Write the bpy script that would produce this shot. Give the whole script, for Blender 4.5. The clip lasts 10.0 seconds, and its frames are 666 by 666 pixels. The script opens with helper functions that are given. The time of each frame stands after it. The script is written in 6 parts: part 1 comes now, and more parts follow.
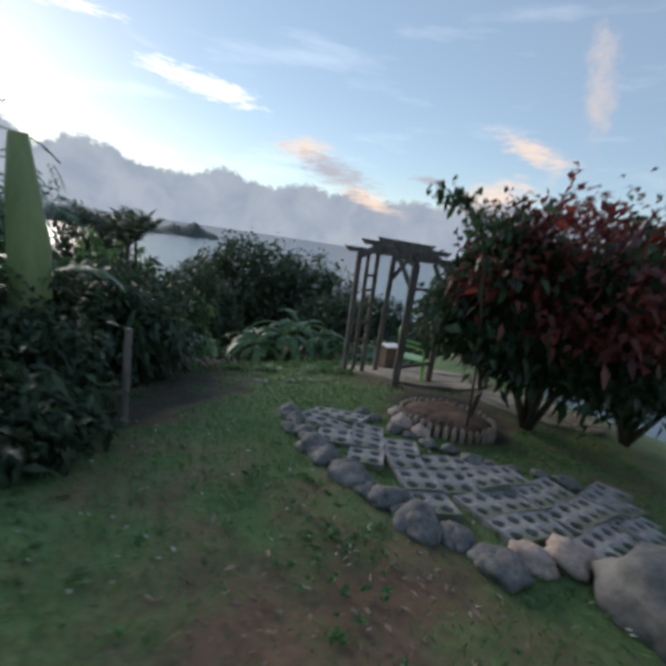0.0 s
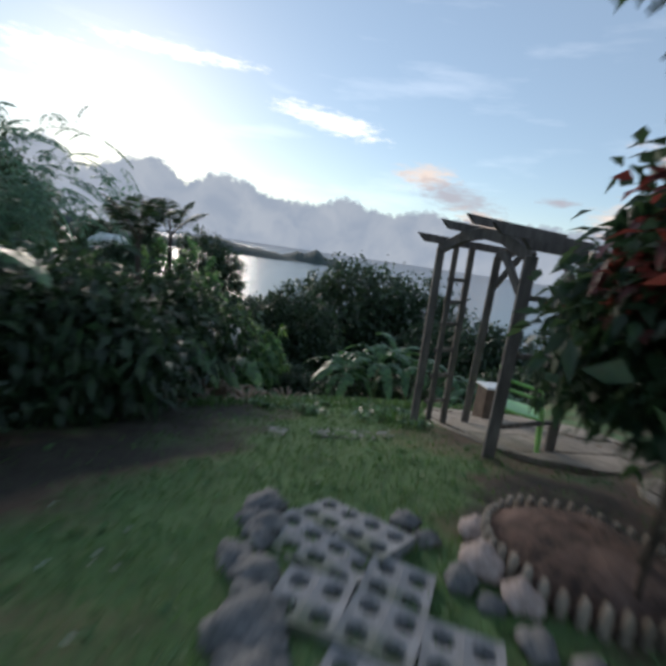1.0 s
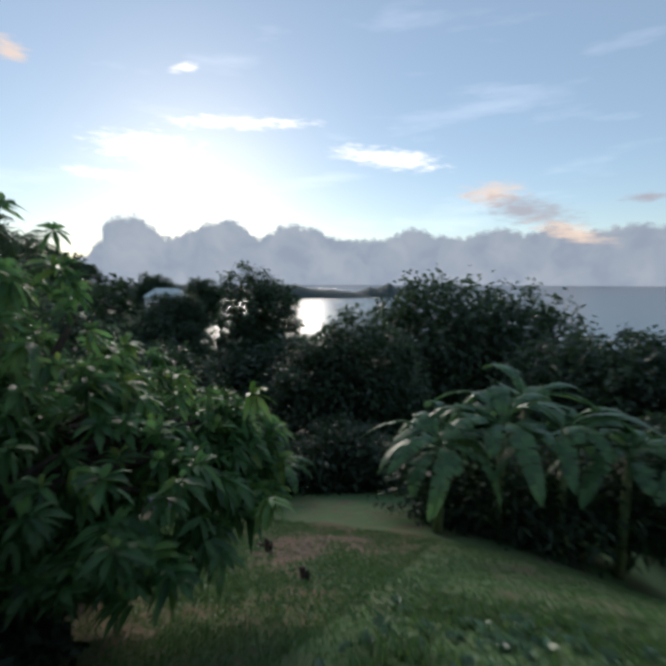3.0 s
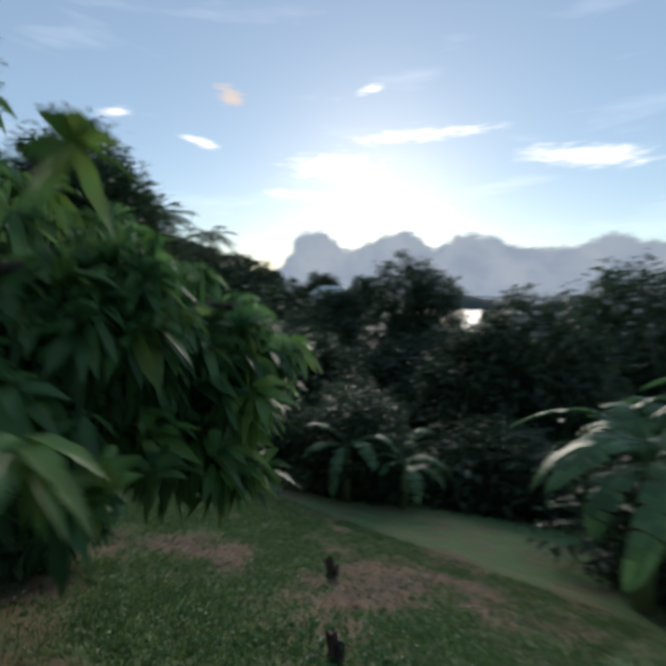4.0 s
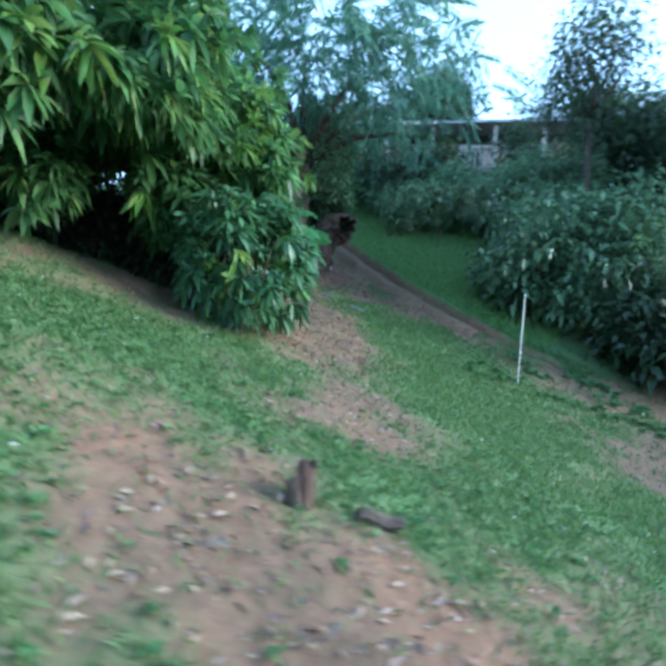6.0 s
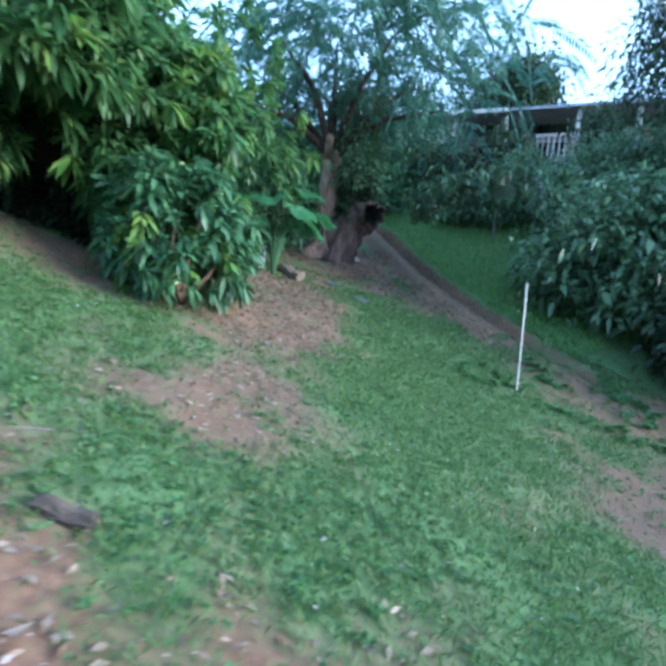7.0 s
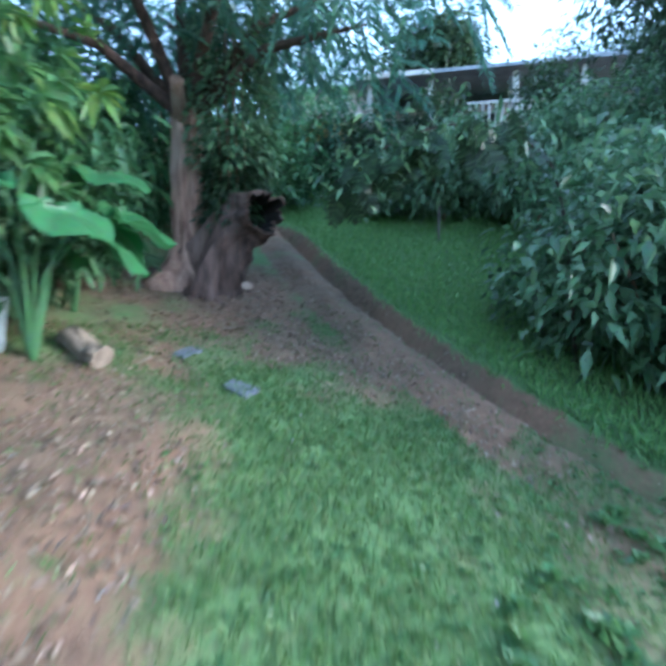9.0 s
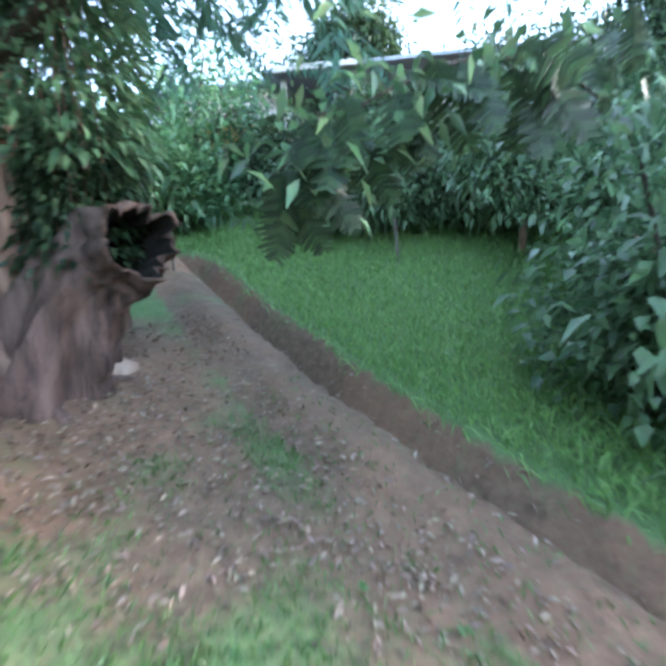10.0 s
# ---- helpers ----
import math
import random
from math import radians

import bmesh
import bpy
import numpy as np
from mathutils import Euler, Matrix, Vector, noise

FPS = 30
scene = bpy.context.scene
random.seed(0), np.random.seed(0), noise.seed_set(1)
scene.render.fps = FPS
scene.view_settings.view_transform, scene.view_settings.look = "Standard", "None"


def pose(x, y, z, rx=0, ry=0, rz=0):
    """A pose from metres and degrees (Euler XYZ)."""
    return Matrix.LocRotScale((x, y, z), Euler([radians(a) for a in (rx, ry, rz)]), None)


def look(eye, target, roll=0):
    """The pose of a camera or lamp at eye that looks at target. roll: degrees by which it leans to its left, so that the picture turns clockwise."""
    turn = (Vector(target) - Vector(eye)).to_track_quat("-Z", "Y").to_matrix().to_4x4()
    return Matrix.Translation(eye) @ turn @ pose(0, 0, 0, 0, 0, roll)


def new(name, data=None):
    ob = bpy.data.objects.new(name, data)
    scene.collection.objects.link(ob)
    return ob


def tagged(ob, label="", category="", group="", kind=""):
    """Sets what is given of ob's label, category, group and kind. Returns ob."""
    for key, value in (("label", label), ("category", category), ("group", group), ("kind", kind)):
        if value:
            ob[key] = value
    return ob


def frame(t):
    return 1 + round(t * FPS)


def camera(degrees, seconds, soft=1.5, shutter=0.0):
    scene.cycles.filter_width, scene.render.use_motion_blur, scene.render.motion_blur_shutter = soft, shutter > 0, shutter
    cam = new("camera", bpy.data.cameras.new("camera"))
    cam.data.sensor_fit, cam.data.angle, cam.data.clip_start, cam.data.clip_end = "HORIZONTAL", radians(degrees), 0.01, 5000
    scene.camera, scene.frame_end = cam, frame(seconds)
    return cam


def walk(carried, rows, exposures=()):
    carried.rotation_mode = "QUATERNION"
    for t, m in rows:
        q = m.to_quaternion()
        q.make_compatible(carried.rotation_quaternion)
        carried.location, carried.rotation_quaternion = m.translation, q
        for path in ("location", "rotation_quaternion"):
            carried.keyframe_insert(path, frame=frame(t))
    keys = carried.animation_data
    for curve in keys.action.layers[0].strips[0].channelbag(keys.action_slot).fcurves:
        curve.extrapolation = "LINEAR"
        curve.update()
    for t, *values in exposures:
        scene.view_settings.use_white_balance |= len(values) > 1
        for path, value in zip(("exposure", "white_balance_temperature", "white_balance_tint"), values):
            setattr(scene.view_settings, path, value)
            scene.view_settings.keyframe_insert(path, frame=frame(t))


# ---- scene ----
cam = camera(72.5, 10.0, soft=3.8, shutter=0.5)
PATH = [
    (0, (0.029, 0.021, 1.642), (0.050, 1.980, 1.242), 8.55),
    (0.5, (0.569, 1.039, 1.200), (0.326, 2.982, 0.792), 6.38),
    (1, (0.610, 2.524, 1.271), (0.126, 4.431, 0.910), 8.25),
    (1.5, (0.262, 4.672, 1.233), (-0.280, 6.567, 0.895), 5.87),
    (1.8, (-0.035, 5.726, 1.054), (-0.538, 7.634, 0.726), 2.93),
    (2, (-0.314, 6.660, 0.874), (-0.789, 8.576, 0.552), 1.22),
    (2.2, (-0.538, 7.515, 0.749), (-1.032, 9.429, 0.439), 0.88),
    (3.5, (-1.671, 12.072, -0.661), (-2.765, 13.737, -0.847), 0.45),
    (4, (-1.994, 13.593, -1.526), (-3.431, 14.971, -1.716), 0.50),
    (4.5, (-2.257, 15.271, -2.264), (-4.223, 15.587, -2.446), -2.68),
    (4.7, (-2.403, 15.842, -2.570), (-4.393, 15.722, -2.728), -3.94),
    (5, (-2.671, 16.608, -3.113), (-4.589, 16.060, -3.264), -3.73),
    (5.2, (-2.852, 17.033, -3.416), (-4.706, 16.293, -3.546), -3.78),
    (6.3, (-4.709, 19.186, -3.918), (-5.987, 17.655, -4.067), 4.12),
    (6.5, (-5.067, 19.335, -3.955), (-6.279, 17.750, -4.091), 4.55),
    (7, (-5.808, 19.380, -4.066), (-6.932, 17.731, -4.209), 4.63),
    (7.5, (-6.468, 18.903, -4.119), (-7.577, 17.248, -4.293), 2.95),
    (8, (-7.143, 18.213, -3.970), (-8.270, 16.570, -4.148), 1.99),
    (8.5, (-7.912, 17.291, -3.660), (-9.095, 15.687, -3.824), 1.53),
    (9, (-8.626, 16.269, -3.234), (-10.005, 14.827, -3.385), -0.13),
    (9.5, (-9.462, 15.070, -2.836), (-11.012, 13.811, -2.952), -1.96),
    (10, (-10.376, 14.222, -2.706), (-11.976, 13.026, -2.803), -5.14),
]
EXPOSURES = ((0, 0.8, 6800, 11), (4.0, 0.64, 6650, 9), (4.6, 1.5, 6600, 5), (5.2, 2.85, 6250, 0), (6.3, 2.95, 5200, 5), (7.0, 3.0, 5250, 8), (8.0, 2.92, 5150, 4), (8.5, 3.15, 5400, 8), (9.0, 3.32, 5400, 8), (9.5, 3.68, 5800, 18), (10, 4.1, 6200, 15))
walk(cam, [(t, look(eye, target, roll)) for t, eye, target, roll in PATH], EXPOSURES)


# ---- light ----
SUN_AZ, SUN_EL = 41.0, 14.0
world = bpy.data.worlds.new("evening_sky")
scene.world = world
world.use_nodes = True
wn, wl = world.node_tree.nodes, world.node_tree.links
wn.clear()
w_out = wn.new("ShaderNodeOutputWorld")
w_bg = wn.new("ShaderNodeBackground")
w_bg.inputs["Strength"].default_value = 0.14
w_sky = wn.new("ShaderNodeTexSky")
w_sky.sky_type, w_sky.sun_disc = "NISHITA", False
w_sky.sun_elevation, w_sky.sun_rotation = radians(SUN_EL), radians(-SUN_AZ)
w_sky.air_density, w_sky.dust_density, w_sky.ozone_density = 1.0, 0.18, 2.0
w_tc = wn.new("ShaderNodeTexCoord")
w_map = wn.new("ShaderNodeMapping")
w_map.inputs["Scale"].default_value = (1.3, 1.3, 7.0)
w_noise = wn.new("ShaderNodeTexNoise")
w_noise.inputs["Scale"].default_value, w_noise.inputs["Detail"].default_value = 2.6, 7.0
w_noise.inputs["Roughness"].default_value = 0.55
w_ramp = wn.new("ShaderNodeValToRGB")
w_ramp.color_ramp.elements[0].position, w_ramp.color_ramp.elements[1].position = 0.56, 0.74
w_mix = wn.new("ShaderNodeMix")
w_mix.data_type = "RGBA"
w_gain = wn.new("ShaderNodeMix")
w_gain.data_type, w_gain.blend_type = "RGBA", "ADD"
w_gain.inputs[0].default_value = 1.0
w_gain.inputs[7].default_value = (1.5, 1.4, 1.35, 1)
wl.new(w_tc.outputs["Generated"], w_map.inputs["Vector"])
wl.new(w_map.outputs["Vector"], w_noise.inputs["Vector"])
wl.new(w_noise.outputs["Fac"], w_ramp.inputs["Fac"])
wl.new(w_sky.outputs["Color"], w_gain.inputs[6])
wl.new(w_ramp.outputs["Color"], w_mix.inputs[0])
wl.new(w_sky.outputs["Color"], w_mix.inputs[6])
wl.new(w_gain.outputs[2], w_mix.inputs[7])
w_veil = wn.new("ShaderNodeMix")
w_veil.data_type = "RGBA"
w_veil.inputs[0].default_value = 0.56
w_veil.inputs[7].default_value = (1.35, 1.75, 2.3, 1)
wl.new(w_mix.outputs[2], w_veil.inputs[6])
wl.new(w_veil.outputs[2], w_bg.inputs["Color"])
wl.new(w_bg.outputs["Background"], w_out.inputs["Surface"])

sun = new("sun", bpy.data.lights.new("sun", "SUN"))
sun.data.energy, sun.data.angle, sun.data.color = 1.6, radians(30), (1.0, 0.92, 0.82)
sun.matrix_world = look((0, 0, 0), (math.sin(radians(SUN_AZ)) * math.cos(radians(SUN_EL)), -math.cos(radians(SUN_AZ)) * math.cos(radians(SUN_EL)), -math.sin(radians(SUN_EL))))

# ---- materials ----
RNG = np.random.default_rng(7)


def material(name, c1, c2, scale=8.0, rough=0.8, bump=0.3, c3=None, metallic=0.0, detail=6.0, stretch=(1, 1, 1)):
    m = bpy.data.materials.new(name)
    m.use_nodes = True
    n, l = m.node_tree.nodes, m.node_tree.links
    p = n["Principled BSDF"]
    p.inputs["Roughness"].default_value, p.inputs["Metallic"].default_value = rough, metallic
    tc, mp = n.new("ShaderNodeTexCoord"), n.new("ShaderNodeMapping")
    mp.inputs["Scale"].default_value = stretch
    no = n.new("ShaderNodeTexNoise")
    no.inputs["Scale"].default_value, no.inputs["Detail"].default_value, no.inputs["Roughness"].default_value = scale, detail, 0.65
    ra = n.new("ShaderNodeValToRGB")
    ra.color_ramp.elements[0].position, ra.color_ramp.elements[1].position = 0.32, 0.68
    ra.color_ramp.elements[0].color, ra.color_ramp.elements[1].color = (*c1, 1), (*c2, 1)
    l.new(tc.outputs["Object"], mp.inputs["Vector"])
    l.new(mp.outputs["Vector"], no.inputs["Vector"])
    l.new(no.outputs["Fac"], ra.inputs["Fac"])
    colour = ra.outputs["Color"]
    if c3:
        n2 = n.new("ShaderNodeTexNoise")
        n2.inputs["Scale"].default_value, n2.inputs["Detail"].default_value = scale * 0.17, 4.0
        r2 = n.new("ShaderNodeValToRGB")
        r2.color_ramp.elements[0].position, r2.color_ramp.elements[1].position = 0.5, 0.66
        mx = n.new("ShaderNodeMix")
        mx.data_type = "RGBA"
        mx.inputs[7].default_value = (*c3, 1)
        l.new(mp.outputs["Vector"], n2.inputs["Vector"])
        l.new(n2.outputs["Fac"], r2.inputs["Fac"])
        l.new(r2.outputs["Color"], mx.inputs[0])
        l.new(colour, mx.inputs[6])
        colour = mx.outputs[2]
    l.new(colour, p.inputs["Base Color"])
    bu = n.new("ShaderNodeBump")
    bu.inputs["Strength"].default_value, bu.inputs["Distance"].default_value = bump, 0.02 if bump < 0.75 else 0.06
    l.new(no.outputs["Fac"], bu.inputs["Height"])
    l.new(bu.outputs["Normal"], p.inputs["Normal"])
    return m


def leaf_material(name, dark, light, rough=0.42, through_light=0.44, tip=None):
    m = bpy.data.materials.new(name)
    m.use_nodes = True
    n, l = m.node_tree.nodes, m.node_tree.links
    p, out = n["Principled BSDF"], n["Material Output"]
    p.inputs["Roughness"].default_value = rough
    ge = n.new("ShaderNodeNewGeometry")
    ra = n.new("ShaderNodeValToRGB")
    ra.color_ramp.elements[0].color, ra.color_ramp.elements[1].color = (*dark, 1), (*light, 1)
    if tip:
        e = ra.color_ramp.elements.new(0.9)
        e.color = (*light, 1)
        ra.color_ramp.elements[2].color = (*tip, 1)
    tc = n.new("ShaderNodeTexCoord")
    no = n.new("ShaderNodeTexNoise")
    no.inputs["Scale"].default_value = 14.0
    mm = n.new("ShaderNodeMix")
    mm.data_type, mm.blend_type = "RGBA", "MULTIPLY"
    mm.inputs[0].default_value = 0.5
    l.new(ge.outputs["Random Per Island"], ra.inputs["Fac"])
    l.new(tc.outputs["Object"], no.inputs["Vector"])
    l.new(ra.outputs["Color"], mm.inputs[6])
    l.new(no.outputs["Color"], mm.inputs[7])
    tr, mix = n.new("ShaderNodeBsdfTranslucent"), n.new("ShaderNodeMixShader")
    mix.inputs[0].default_value = through_light
    l.new(mm.outputs[2], p.inputs["Base Color"])
    l.new(mm.outputs[2], tr.inputs["Color"])
    l.new(p.outputs[0], mix.inputs[1])
    l.new(tr.outputs[0], mix.inputs[2])
    l.new(mix.outputs[0], out.inputs["Surface"])
    return m


M_MANGO = leaf_material("mango_leaf", (0.055, 0.145, 0.05), (0.19, 0.38, 0.135), tip=(0.24, 0.36, 0.09), through_light=0.58)
M_YOUNG = leaf_material("young_mango_leaf", (0.11, 0.25, 0.05), (0.24, 0.38, 0.09), rough=0.38, through_light=0.35)
M_BUSH = leaf_material("bush_leaf", (0.055, 0.145, 0.065), (0.16, 0.34, 0.15))
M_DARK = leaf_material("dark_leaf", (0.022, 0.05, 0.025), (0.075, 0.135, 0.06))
M_HEDGE = leaf_material("hedge_leaf", (0.07, 0.15, 0.075), (0.25, 0.41, 0.21), rough=0.3)
M_FEATHER = leaf_material("feathery_leaf", (0.08, 0.19, 0.13), (0.2, 0.38, 0.26), through_light=0.55)
M_RED = leaf_material("red_leaf", (0.1, 0.028, 0.026), (0.32, 0.07, 0.055))
M_BANANA = leaf_material("banana_leaf", (0.08, 0.18, 0.075), (0.17, 0.33, 0.13), rough=0.35)
M_DRY = leaf_material("dry_leaf", (0.19, 0.13, 0.092), (0.42, 0.315, 0.23), rough=0.7, through_light=0.1)
M_BIGLEAF = leaf_material("broad_leaf", (0.06, 0.2, 0.08), (0.12, 0.36, 0.12), rough=0.4)
M_PALE = leaf_material("pale_scrap", (0.5, 0.48, 0.42), (0.75, 0.73, 0.68), rough=0.6)
M_GRASS = leaf_material("grass_blade", (0.075, 0.16, 0.046), (0.155, 0.285, 0.082), rough=0.5, tip=(0.22, 0.28, 0.12))
M_LONGGRASS = leaf_material("long_grass_blade", (0.12, 0.28, 0.075), (0.3, 0.52, 0.16), rough=0.5, through_light=0.35)
M_WEED = leaf_material("weed_leaf", (0.09, 0.21, 0.075), (0.18, 0.35, 0.13), rough=0.45)
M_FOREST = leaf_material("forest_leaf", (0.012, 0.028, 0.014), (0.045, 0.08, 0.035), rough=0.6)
M_BARK = material("bark", (0.14, 0.07, 0.048), (0.42, 0.255, 0.18), 9, 0.9, 0.9, c3=(0.46, 0.34, 0.26), stretch=(1, 1, 0.25))
M_DARKBARK = material("dark_bark", (0.03, 0.022, 0.018), (0.1, 0.075, 0.055), 9, 0.9, 0.8, stretch=(1, 1, 0.3))
M_LOG = material("sawn_log", (0.13, 0.095, 0.068), (0.27, 0.205, 0.15), 14, 0.85, 0.5, stretch=(1, 1, 0.4))
M_OLDWOOD = material("dark_old_wood", (0.022, 0.014, 0.011), (0.15, 0.087, 0.066), 12, 0.95, 1.0, c3=(0.2, 0.125, 0.1), stretch=(1, 1, 0.22))
M_NEARBLACK = material("near_black_wood", (0.008, 0.007, 0.006), (0.025, 0.02, 0.017), 14, 0.95, 0.6)
M_TIMBER = material("weathered_timber", (0.07, 0.06, 0.055), (0.2, 0.17, 0.15), 14, 0.85, 0.5, stretch=(1, 1, 0.2))
M_STONE = material("river_stone", (0.06, 0.06, 0.062), (0.18, 0.175, 0.17), 6, 0.75, 0.5, c3=(0.24, 0.225, 0.21))
M_PINK = material("pinkish_stone", (0.26, 0.19, 0.16), (0.45, 0.35, 0.31), 6, 0.75, 0.4)
M_DULL = material("dull_grey_paint", (0.14, 0.13, 0.125), (0.27, 0.255, 0.24), 4, 0.7, 0.15, c3=(0.27, 0.25, 0.23))
M_PAVER = material("grey_concrete", (0.16, 0.16, 0.165), (0.34, 0.33, 0.33), 10, 0.9, 0.5, c3=(0.1, 0.12, 0.08))
M_STICK = material("white_stick", (0.55, 0.53, 0.48), (0.75, 0.73, 0.68), 20, 0.6, 0.2)
M_TIN = material("tin_sheet", (0.5, 0.54, 0.52), (0.68, 0.72, 0.69), 4, 0.55, 0.1, metallic=0.0, c3=(0.42, 0.45, 0.42))
M_WALL = material("house_plaster", (0.4, 0.31, 0.27), (0.58, 0.48, 0.42), 3, 0.9, 0.2, c3=(0.25, 0.18, 0.14))
M_OCHRE = material("ochre_plaster", (0.5, 0.3, 0.1), (0.6, 0.42, 0.18), 3, 0.9, 0.2)
M_WHITE = material("white_paint", (0.7, 0.69, 0.66), (0.82, 0.81, 0.79), 5, 0.6, 0.1)
M_TRIM = material("weathered_white_trim", (0.4, 0.38, 0.36), (0.58, 0.56, 0.53), 5, 0.7, 0.15, c3=(0.34, 0.31, 0.28))
M_ROOF = material("dull_metal_roof", (0.14, 0.16, 0.18), (0.28, 0.3, 0.33), 2, 0.5, 0.2, metallic=0.2)
M_GLASS = material("dark_window_glass", (0.02, 0.025, 0.03), (0.04, 0.045, 0.05), 2, 0.08, 0.0)
M_LIME = material("lime_plastic", (0.3, 0.62, 0.16), (0.36, 0.7, 0.2), 3, 0.35, 0.02)
M_CRATE = material("brown_board", (0.09, 0.06, 0.045), (0.17, 0.12, 0.09), 6, 0.8, 0.3)
M_CREAM = material("banana_stem", (0.12, 0.17, 0.06), (0.24, 0.28, 0.12), 4, 0.6, 0.3, c3=(0.2, 0.14, 0.08), stretch=(1, 1, 0.3))


# ---- ground shape ----
COEF = (-2.394, -2.881, 1.52, -0.382, 0.648, 0.645, 0.442, -1.207, 0.671, -0.613, 0.034, -0.121, -0.46, -0.303, -0.129, -0.07, 0.352, -0.519, 0.08, -0.19, -0.006)
POWERS = [(i, d - i) for d in range(6) for i in range(d + 1)]
TRENCH = ((-12.6, 15.6), (-12.75, 14.6), (-13.15, 13.0), (-13.6, 11.5), (-14.3, 9.8), (-15.4, 7.2))


def near_height(x, y):
    u, v = (x + 6) / 8, (y - 10) / 8
    return sum(c * u**i * v**j for c, (i, j) in zip(COEF, POWERS))


def trench_way(x, y):
    """Distance to the ditch, signed: positive on its upper, east side."""
    best = None
    for (ax, ay), (bx, by) in zip(TRENCH, TRENCH[1:]):
        ex, ey = bx - ax, by - ay
        k = np.clip(((x - ax) * ex + (y - ay) * ey) / (ex * ex + ey * ey), 0, 1)
        px, py = x - ax - k * ex, y - ay - k * ey
        d = np.hypot(px, py) * np.sign(ex * py - ey * px)
        best = d if best is None else np.where(np.abs(d) < np.abs(best), d, best)
    return best


def height(x, y):
    """Ground level at a place (numbers or arrays)."""
    x, y = np.asarray(x, float), np.asarray(y, float)
    z = near_height(np.clip(x, -20, 4), np.clip(y, -1, 21))
    dy, dx = np.maximum(0, y - 21), np.maximum(0, x - 4)
    dw, db = np.clip(-20 - x, 0, 90), np.clip(-1 - y, 0, 200)
    z = z - 0.3 * dy - 0.2 * dx + 0.1 * dw + 0.12 * db
    away = np.clip((np.hypot(x + 6, y - 10) - 60) / 60, 0, 1)
    z = np.maximum(z, -52) + 37 * away * np.exp(-(((x + 215) / 95) ** 2 + ((y - 95) / 105) ** 2)) + 10.0 * np.exp(-(((x + 140) / 35) ** 2 + ((y - 112) / 35) ** 2)) + 12.0 * np.exp(-(((x + 48.5) / 12) ** 2 + ((y - 55.5) / 12) ** 2))
    z = z + 2.2 * np.exp(-(((x - 5.2) / 2.5) ** 2 + ((y - 15.5) / 2.9) ** 2))
    rise = np.clip(-15.8 - x, 0, 9)
    z = z + np.where(y < 14.5, 0.16, 0.16 * np.exp(-((y - 14.5) / 2.0) ** 2)) * rise * rise / (rise + 1.0)
    d = trench_way(x, y)
    east, west = np.clip(-d / 0.07, 0, 1), np.clip((d + 0.66) / 0.46, 0, 1)
    z = z - 0.52 * east * west * west * (3 - 2 * west) + 0.11 * np.exp(-(((d - 0.3) / 0.3) ** 2))
    return z


def lump(x, y, s, seed=0.0):
    return noise.noise(Vector((x * s + seed, y * s - seed, seed)))


# worn or grassy spots: x, y, radius, strength
BARE_SPOTS = ((0.25, 2.1, 0.8, 0.55), (1.6, 7.6, 1.4, 1.3), (-12.1, 11.0, 1.4, 1.1), (-11.8, 12.5, 0.6, 0.6), (-12.3, 13.0, 0.5, 0.6), (-3.6, 7.5, 2.2, 0.7),
              (-7.75, 14.8, 0.55, 0.75), (-7.2, 16.2, 0.7, 0.3), (-5.7, 17.7, 0.7, 0.65), (-5.3, 16.9, 0.6, 0.5), (-4.7, 18.3, 1.1, 0.6), (-6.3, 14.0, 0.6, 0.6), (-4.25, 15.4, 0.4, 0.25),
              (-6.0, 12.4, 1.6, 0.6), (-14.5, 18.6, 1.6, 1.3), (-9.6, 12.9, 0.9, 0.65), (-8.7, 14.3, 0.7, 0.55), (-9.0, 15.2, 0.5, 0.4), (-8.9, 13.3, 0.8, 0.5), (-7.8, 17.3, 0.5, 0.1),
              (-8.1, 14.7, 0.6, 0.5), (-8.2, 15.5, 0.45, 0.35), (-9.1, 13.6, 0.6, 0.5), (-9.1, 14.2, 0.35, 0.35), (-6.9, 16.3, 0.5, 0.4), (-7.2, 16.6, 0.35, 0.4), (-7.3, 17.6, 0.3, 0.2), (-10.4, 12.1, 0.5, 0.4), (-4.9, 16.9, 0.45, 0.3), (-3.9, 15.9, 0.3, 0.35),
              (-9.7, 15.5, 0.8, -0.6), (-9.1, 16.4, 0.7, -0.6), (-8.4, 16.9, 0.6, -0.5), (-10.4, 15.4, 0.7, -0.5), (-10.7, 13.4, 0.55, -0.6), (-10.5, 14.4, 0.7, -0.6), (-5.5, 15.2, 0.5, -0.5), (-8.1, 17.8, 0.7, -0.4), (-1.5, 8.0, 1.8, -0.6), (-0.3, 6.6, 1.6, -0.6), (0.3, 5.6, 1.2, -0.4), (-1.6, 13.5, 1.6, -0.5), (-2.9, 16.5, 0.8, -0.4), (-5.9, 17.2, 0.35, -0.3), (-5.6, 16.0, 0.5, -0.3), (-10.6, 18.7, 1.0, 1.1), (-11.6, 18.0, 0.8, 0.9), (-12.9, 17.0, 0.7, 0.9), (-13.6, 17.9, 0.9, 1.0), (-12.6, 18.4, 0.7, 0.7), (-12.0, 16.5, 0.5, 0.5), (-15.5, 14.6, 0.9, 1.1), (-13.3, 19.4, 1.1, 1.2), (-15.4, 19.0, 1.1, 1.0), (-6.1, 17.7, 0.4, 0.25), (-5.3, 17.7, 0.5, 0.2))


